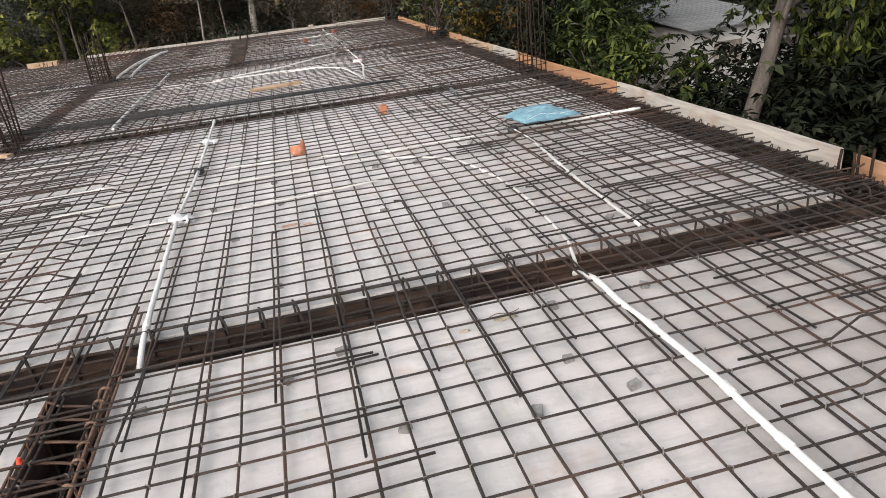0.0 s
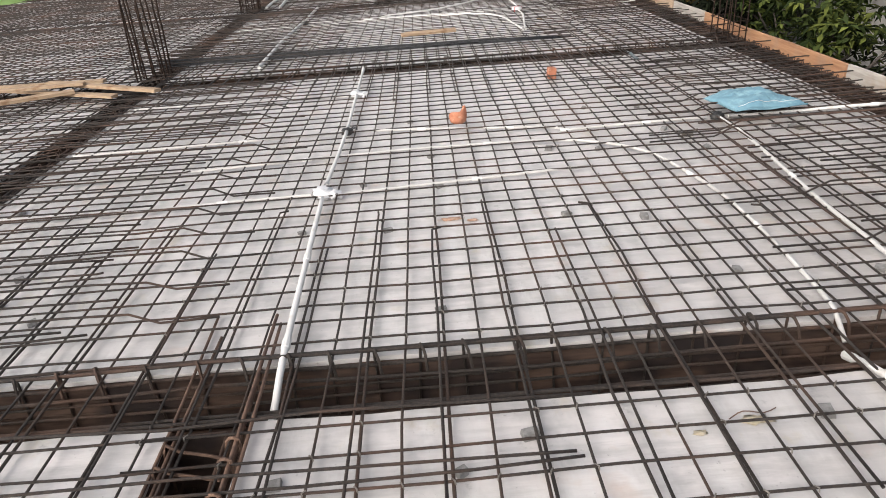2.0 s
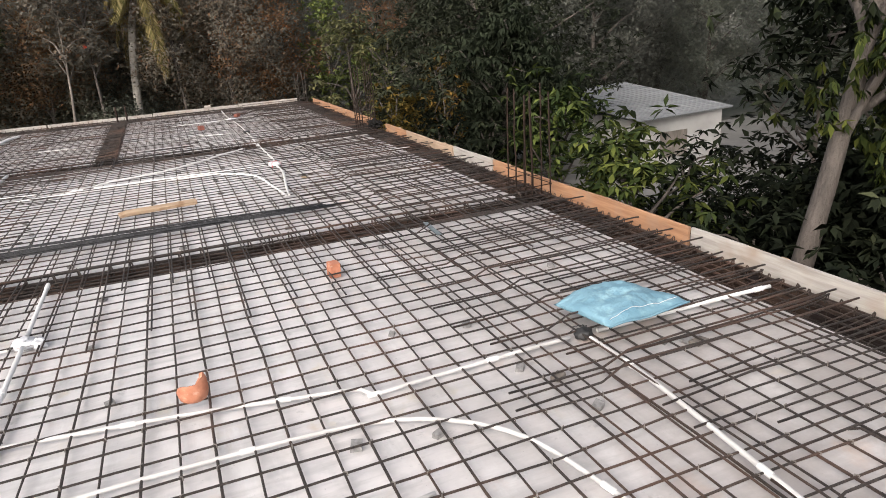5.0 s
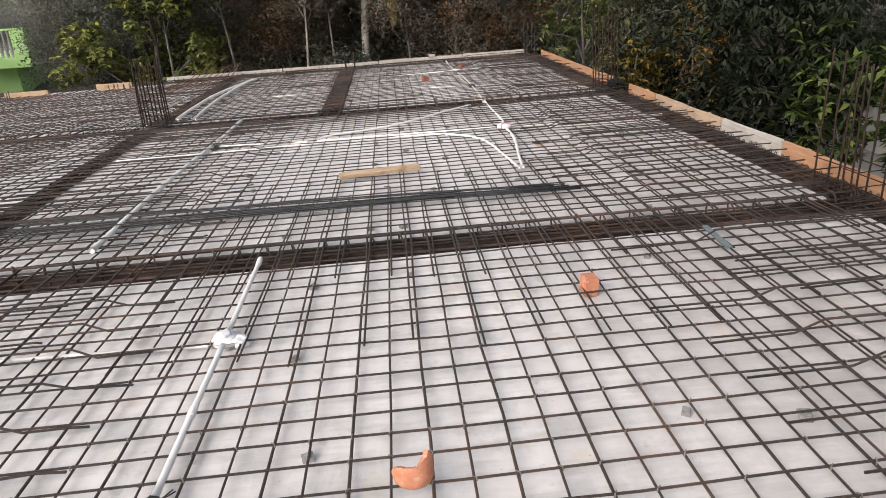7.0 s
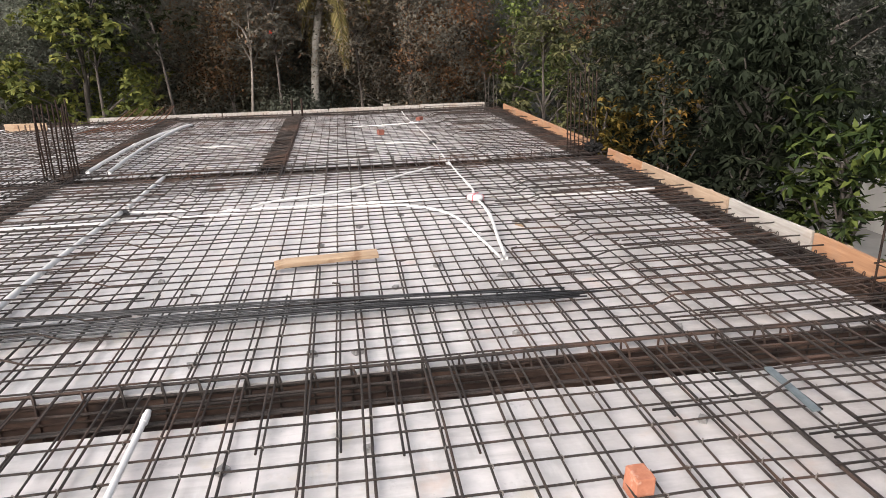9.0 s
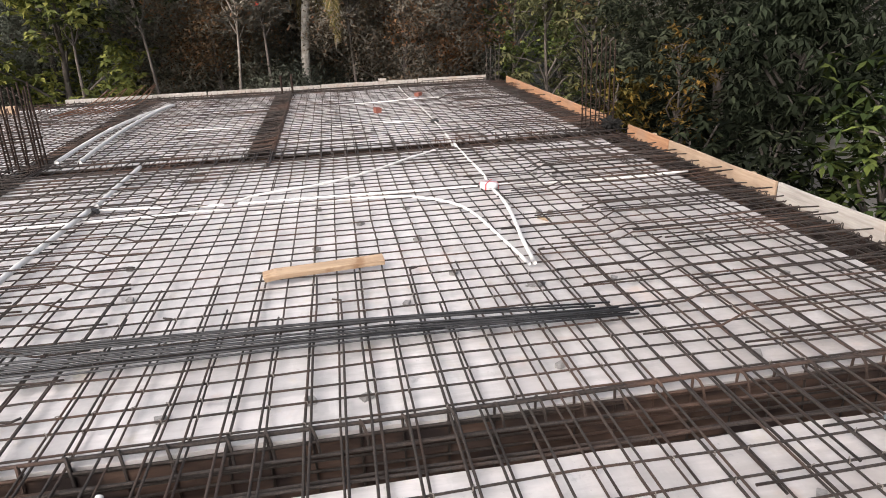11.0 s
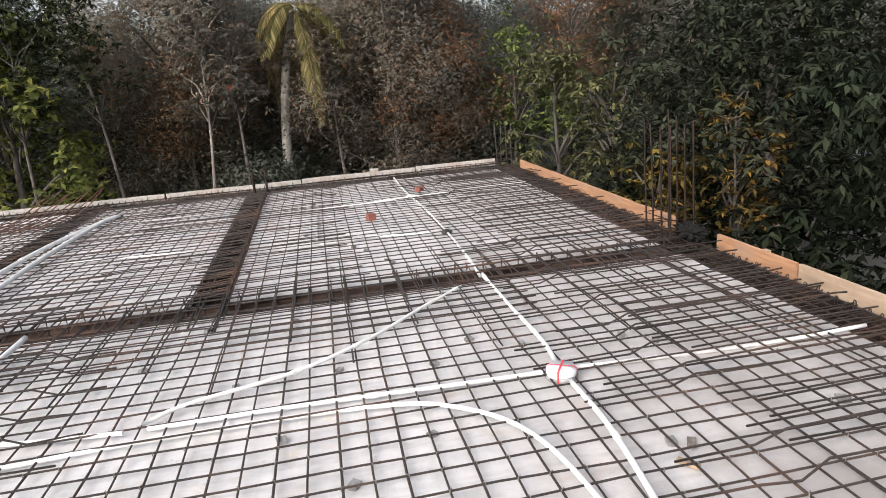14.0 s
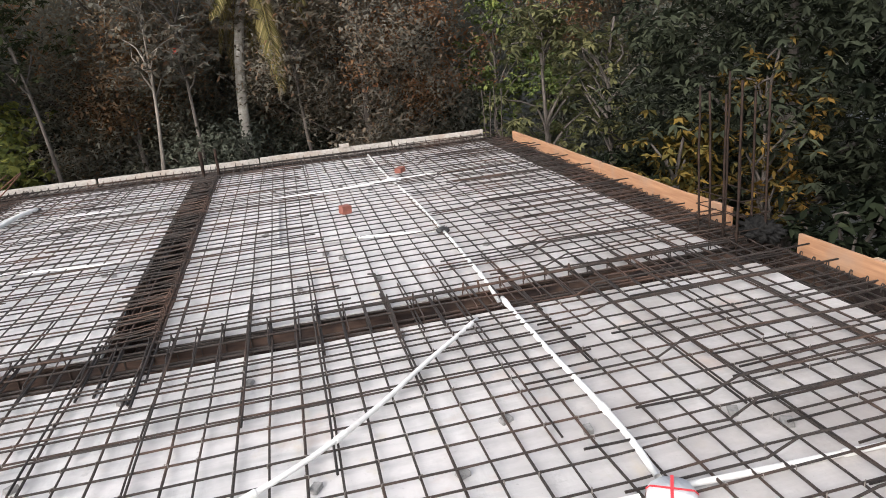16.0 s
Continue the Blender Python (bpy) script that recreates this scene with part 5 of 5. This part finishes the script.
tree("leaning_tree", "tall tree with a leaning grey trunk and hanging green leaves", (5.95, 6.2, G), 9.2, 2.2, 0.64, LEAF_MID, 6, 80, 44, (0.19, 0.034), BARKDARK, 0.15, (2.2, 0.2), 0.24, droop=0.9)
tree("hanging_creeper", "bright green leafy creeper hanging round the grey trunk", (7.6, 5.75, G), 5.6, 0.8, 0.74, LEAF_BRIGHT, 31, 48, 70, (0.15, 0.028), BARKDARK, 0.05, (0.1, 0.0), 0.15, droop=1.1)
tree("mango_tree", "large dark green mango tree beside the slab", (8.8, 17.9, G), 7.0, 2.9, 0.40, LEAF_DARK, 7, 230, 126, (0.16, 0.030), BARKDARK, 0.2, spread=0.30)
tree("fruit_tree", "young tree with bright green leaves beside the slab", (7.0, 11.3, G), 4.6, 0.95, 0.5, LEAF_BRIGHT, 9, 40, 56, (0.19, 0.036), BARKDARK, 0.08, spread=0.2)
tree("mango_tree", "slim dark mango tree with drooping leaves", (6.9, 12.9, G), 5.7, 1.05, 0.72, LEAF_DARK, 27, 60, 100, (0.15, 0.026), BARKDARK, 0.07, spread=0.24, droop=0.7)
tree("yellowing_tree", "small tree with yellow and orange leaves beside the slab", (5.75, 16.3, G), 4.4, 0.8, 0.55, LEAF_YELLOW, 10, 44, 56, (0.15, 0.032), BARKDARK, 0.07, spread=0.17)
tree("yellowing_tree", "small tree with yellow and orange leaves beside the slab", (6.9, 16.2, G), 5.0, 0.7, 0.62, LEAF_YELLOW, 11, 30, 60, (0.12, 0.026), BARKDARK, 0.06, spread=0.2)
tree("fruit_tree", "leafy tree with olive green leaves at the far corner", (6.4, 22.3, G), 6.0, 1.5, 0.35, LEAF_OLIVE, 12, 70, 46, (0.19, 0.036), BARKDARK, 0.09, spread=0.22)
tree("fruit_tree", "leafy tree with olive green leaves at the far corner", (7.3, 21.0, G), 5.4, 1.0, 0.5, LEAF_OLIVE, 13, 30, 36, (0.19, 0.036), BARKDARK, 0.08, spread=0.2)
tree("dark_tree", "dark crowned tree standing behind the house", (17.5, 12.0, G), 8.5, 3.0, 0.25, LEAF_DARK, 14, 110, 46, (0.22, 0.05), BARKDARK, 0.22, spread=0.38)
tree("fruit_tree", "leafy tree with clumps of yellow-green leaves past the slab", (-6.7, 26.6, G), 7.6, 2.3, 0.25, LEAF_FRESH, 15, 52, 154, (0.23, 0.062), BARKDARK, 0.14, spread=0.29)
tree("dark_tree", "dark crowned tree past the slab", (-10.6, 33.0, G), 8.2, 2.0, 0.25, LEAF_MID, 16, 80, 50, (0.22, 0.05), BARKDARK, 0.2, spread=0.36)

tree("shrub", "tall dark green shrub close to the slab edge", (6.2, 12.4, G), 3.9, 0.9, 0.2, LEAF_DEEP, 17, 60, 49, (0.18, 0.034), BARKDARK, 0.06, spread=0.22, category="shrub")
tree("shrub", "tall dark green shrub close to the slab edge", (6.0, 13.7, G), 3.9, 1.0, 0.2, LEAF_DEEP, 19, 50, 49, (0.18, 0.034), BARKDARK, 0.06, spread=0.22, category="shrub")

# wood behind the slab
dry = tree("wood_tree", "thin tree in the wood with sparse dry brown leaves paled as by haze", (3.4, 26.6, G), 9.0, 2.3, 0.33, LEAF_DRY_HAZED, 21, 150, 190, (0.135, 0.036), BARKDARK, 0.12, spread=0.34, group="wood behind the slab", bare=3, fine=True)
dry2 = tree("wood_tree", "thin tree in the wood with sparse dry brown leaves paled as by haze", (-3.4, 28.5, G), 9.6, 2.5, 0.30, LEAF_DRY_HAZED, 22, 140, 190, (0.135, 0.036), BARKDARK, 0.11, (0.5, 0), 0.36, group="wood behind the slab", bare=4, fine=True)
green = tree("wood_tree", "slender green tree in the wood, leaves paled as by haze", (-6.0, 33.5, G), 9.4, 2.5, 0.22, LEAF_WOOD_HAZED, 23, 150, 190, (0.135, 0.036), BARKDARK, 0.13, spread=0.38, group="wood behind the slab", fine=True)
green2 = tree("wood_tree", "slender green tree in the wood, leaves paled as by haze", (5.6, 29.5, G), 9.8, 2.6, 0.20, LEAF_WOOD_HAZED, 24, 150, 190, (0.135, 0.036), BARKDARK, 0.12, spread=0.38, group="wood behind the slab", fine=True)
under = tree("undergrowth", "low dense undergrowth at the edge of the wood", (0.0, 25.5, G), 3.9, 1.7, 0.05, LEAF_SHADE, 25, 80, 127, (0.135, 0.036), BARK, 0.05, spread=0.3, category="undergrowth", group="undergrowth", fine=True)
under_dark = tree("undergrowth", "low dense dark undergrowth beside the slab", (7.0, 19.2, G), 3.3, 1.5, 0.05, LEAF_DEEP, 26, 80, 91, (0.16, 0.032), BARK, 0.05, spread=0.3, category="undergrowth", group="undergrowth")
for x, y, h, s in ((-2.5, 27.6, 8.3, 51), (4.9, 27.0, 7.6, 52), (9.6, 29.2, 9.4, 53)):
    tree("wood_tree", "thin tree with rust-brown leaves in the wood", (x, y, G), h, 1.7, 0.5, LEAF_RUST, s, 60, 127, (0.135, 0.036), BARKDARK, 0.1, spread=0.3, fine=True, group="wood behind the slab")
for x, y, h, s in ((6.6, 26.2, 7.0, 54), (8.2, 26.6, 5.2, 55)):
    tree("fruit_tree", "slim tree with fresh green leaves at the edge of the wood", (x, y, G), h, 0.95, 0.5, LEAF_FRESH, s, 26, 90, (0.16, 0.038), BARKDARK, 0.08, spread=0.26)


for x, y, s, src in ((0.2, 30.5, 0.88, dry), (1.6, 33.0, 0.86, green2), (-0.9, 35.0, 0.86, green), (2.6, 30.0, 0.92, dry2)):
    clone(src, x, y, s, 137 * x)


def fitted(x, y, s):
    """Lower crowns where the sky shows between the trees."""
    side = (x - 0.93) / (y - 7.0)
    if -0.36 < side < -0.16 or 0.18 < side < 0.29:
        return min(s, (1.67 + 0.105 * (y - 7.0) - height(x, y)) / 10.0)
    return s


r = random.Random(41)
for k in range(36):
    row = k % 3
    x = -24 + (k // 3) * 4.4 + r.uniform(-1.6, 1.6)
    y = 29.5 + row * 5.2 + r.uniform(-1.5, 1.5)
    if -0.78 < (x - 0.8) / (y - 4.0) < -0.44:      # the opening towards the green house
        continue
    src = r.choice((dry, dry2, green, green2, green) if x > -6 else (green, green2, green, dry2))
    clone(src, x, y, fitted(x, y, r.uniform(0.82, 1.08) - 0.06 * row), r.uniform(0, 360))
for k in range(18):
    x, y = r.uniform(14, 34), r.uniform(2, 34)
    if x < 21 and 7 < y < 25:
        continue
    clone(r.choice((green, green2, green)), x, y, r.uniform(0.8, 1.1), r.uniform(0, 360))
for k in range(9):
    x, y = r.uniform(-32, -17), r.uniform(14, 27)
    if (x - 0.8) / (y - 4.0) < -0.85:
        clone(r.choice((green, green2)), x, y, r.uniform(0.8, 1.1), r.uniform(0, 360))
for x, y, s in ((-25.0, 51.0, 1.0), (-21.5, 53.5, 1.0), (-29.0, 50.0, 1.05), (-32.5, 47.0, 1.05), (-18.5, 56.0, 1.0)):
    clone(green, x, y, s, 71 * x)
for k in range(3, 17):
    clone(under, -16 + k * 2.1 + r.uniform(-0.6, 0.6), 28.4 + r.uniform(-1.0, 2.4), r.uniform(0.75, 1.15), r.uniform(0, 360))
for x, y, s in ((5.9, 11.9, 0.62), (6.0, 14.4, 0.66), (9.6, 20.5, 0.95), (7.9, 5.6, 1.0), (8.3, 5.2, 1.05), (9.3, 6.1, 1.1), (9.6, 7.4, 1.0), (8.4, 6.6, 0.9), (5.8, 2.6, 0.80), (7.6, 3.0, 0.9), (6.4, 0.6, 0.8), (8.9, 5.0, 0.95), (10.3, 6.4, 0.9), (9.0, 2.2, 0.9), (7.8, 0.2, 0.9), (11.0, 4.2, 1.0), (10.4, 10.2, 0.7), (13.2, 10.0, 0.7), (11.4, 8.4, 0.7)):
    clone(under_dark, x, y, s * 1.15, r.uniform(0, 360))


for x, y, h, s in ((-2.05, 24.9, 6.0, 61), (-4.0, 25.6, 6.5, 62), (-0.95, 25.2, 6.2, 63), (-6.0, 25.4, 6.3, 64), (2.0, 26.0, 6.0, 65)):
    tree("sapling", "slim pale-stemmed sapling at the edge of the wood", (x, y, G), h + 2.2, 1.1, 0.66, LEAF_DRY_HAZED if s % 2 else LEAF_MID, s, 40, 60, (0.17, 0.04), BARK if s == 61 else BARKDARK, 0.065, (0.5 * math.sin(s * 2.3), 0.2), 0.26, group="saplings")


bm = bmesh.new()
fold_blob(bm, 0, 0, 0, 0.05, 0.04, 0.06, 4, 0.7)
ob = part("red_scrap", bm, REDPLASTIC, None, "", True)
ob.location = (-0.95, 24.9, 1.72)
tagged(ob, "small red plastic scrap caught on a thin sapling", "scrap")


def palm(at, h, seed, fronds=15):
    rng = random.Random(seed)
    thing = empty("palm_tree", "tall palm with a pale trunk and drooping yellowing fronds", "palm tree", "", "", at)
    line = [(0.95 * t * t + 0.10 * math.sin(t * 6), 0.0, h * t) for t in np.linspace(0, 1, 12)]
    mesh_object("trunk", *tube_data(line, np.linspace(0.155, 0.105, 12), 10), BARKPALE, thing, smooth=True)
    top = np.array(line[-1])
    for k in range(fronds):
        a = k * 2.4 + rng.uniform(-0.2, 0.2)
        rise = rng.uniform(-1.3, 0.7)
        L = rng.uniform(1.5, 2.1)
        pts = []
        for t in np.linspace(0, 1, 16):
            out = L * (t - 0.30 * t * t * (1 - 0.3 * rise))
            z = L * (rise * t - (0.75 + 0.35 * rise) * t * t)
            pts.append(top + (out * math.cos(a), out * math.sin(a), z))
        pts = np.array(pts)
        pieces = [tube_data(pts, np.linspace(0.022, 0.004, 16), 4)]
        vs, fs = [], []
        tan = np.gradient(pts, axis=0)
        for i in np.linspace(1.0, 15, 46):
            j = int(i)
            p = pts[j] if j >= 15 else pts[j] + (pts[j + 1] - pts[j]) * (i - j)
            d = tan[j] / np.linalg.norm(tan[j])
            s = np.cross(d, (0, 0, 1.0))
            s /= np.linalg.norm(s)
            for sg in (-1, 1):
                ll = 0.55 * math.sin(math.pi * (0.12 + 0.8 * i / 15)) * rng.uniform(0.8, 1.1)
                e = p + s * sg * ll * 0.55 + d * ll * 0.40 - np.array((0, 0, ll * 0.62))
                q = (p + e) / 2 + (0, 0, 0.05)
                n = len(vs)
                vs += [p, q + d * 0.030, e, q - d * 0.030]
                fs += [(n, n + 1, n + 2, n + 3)]
        pieces.append((np.array(vs), fs))
        mesh_object("frond", *joined(pieces), LEAF_PALM, thing)
    return thing


palm((-0.10, 26.2, G), 7.75, 3, 15)


# ---- house with the grey sheet roof ----
house = empty("house", "low pale house with a grey sheet roof", "house", "", "", (13.6, 17.8, HG))
inv = Matrix.Translation((-13.6, -17.8, -HG))


def sheet_roof(name, quad, ribs):
    """Ribbed sheet: eave a-b, upper edge d-c."""
    a, b, c, d = [Vector(p) for p in quad]
    bm = bmesh.new()
    nrm = (b - a).cross(d - a).normalized()
    for i in range(ribs):
        u0, u1 = i / ribs, (i + 1) / ribs
        prof = [(u0, 0.0), (u0 + 0.72 * (u1 - u0), 0.0), (u0 + 0.80 * (u1 - u0), 0.02), (u0 + 0.92 * (u1 - u0), 0.02), (u1, 0.0)]
        for (s, h0), (e, h1) in zip(prof, prof[1:]):
            q = [a.lerp(b, s) + nrm * h0, a.lerp(b, e) + nrm * h1, d.lerp(c, e) + nrm * h1, d.lerp(c, s) + nrm * h0]
            bm.faces.new([bm.verts.new(p) for p in q])
    bmesh.ops.remove_doubles(bm, verts=bm.verts[:], dist=1e-4)
    bmesh.ops.solidify(bm, geom=bm.faces[:], thickness=0.03)
    o = part(name, bm, ROOFGREY, house)
    o.matrix_parent_inverse = inv


sheet_roof("roof", [(12.05, 15.50, -1.05), (15.45, 15.80, -1.05), (15.05, 20.1, -0.60), (11.65, 19.8, -0.60)], 16)
for a in ((12.35, 15.10, 15.85, 16.0), (14.95, 15.10, 16.0, 19.6), (12.20, 12.35, 15.85, 19.6), (12.35, 14.95, 19.45, 19.6)):
    o = box("wall", *a, HG - 0.1, -1.10, WALLWHITE, house)
    o.matrix_parent_inverse = inv
win = box("window", 13.0, 13.9, 15.83, 15.85, -2.2, -1.5, BARK, house, "dark window")
win.matrix_parent_inverse = inv

# ---- lime green house with a balustraded terrace ----
lime = empty("green_house", "lime green house with a balustraded roof terrace", "house", "", "", (-21.0, 42.0, -4.0))
inv2 = Matrix.Translation((21.0, -42.0, 4.0))


def gpart(name, *a, mat=LIME, label=""):
    o = box(name, *a, mat, lime, label, 0.02)
    o.matrix_parent_inverse = inv2
    return o


gpart("wall", -26.0, -17.9, 39.6, 46.0, -4.2, -0.75)
gpart("terrace_slab", -26.5, -16.5, 38.4, 46.5, -0.74, -0.25)
gpart("parapet_post", -17.2, -16.5, 38.4, 38.6, -0.25, 1.0)
gpart("parapet_post", -20.9, -19.6, 38.4, 38.6, -0.25, 1.0)
gpart("parapet_post", -24.4, -23.4, 38.4, 38.6, -0.25, 1.0)
gpart("top_rail", -26.5, -16.5, 38.38, 38.62, 1.0, 1.10)
gpart("side_parapet", -16.7, -16.5, 38.62, 46.4, -0.25, 1.08)
for x in list(np.arange(-19.5, -17.3, 0.24)) + list(np.arange(-23.3, -21.0, 0.24)):
    pts = [(x, 38.5, -0.25), (x, 38.5, 0.0), (x, 38.5, 0.35), (x, 38.5, 0.75), (x, 38.5, 1.0)]
    o = mesh_object("baluster", *tube_data(pts, [0.05, 0.085, 0.06, 0.04, 0.055], 8), WALLWHITE, lime, smooth=True)
    o.matrix_parent_inverse = inv2
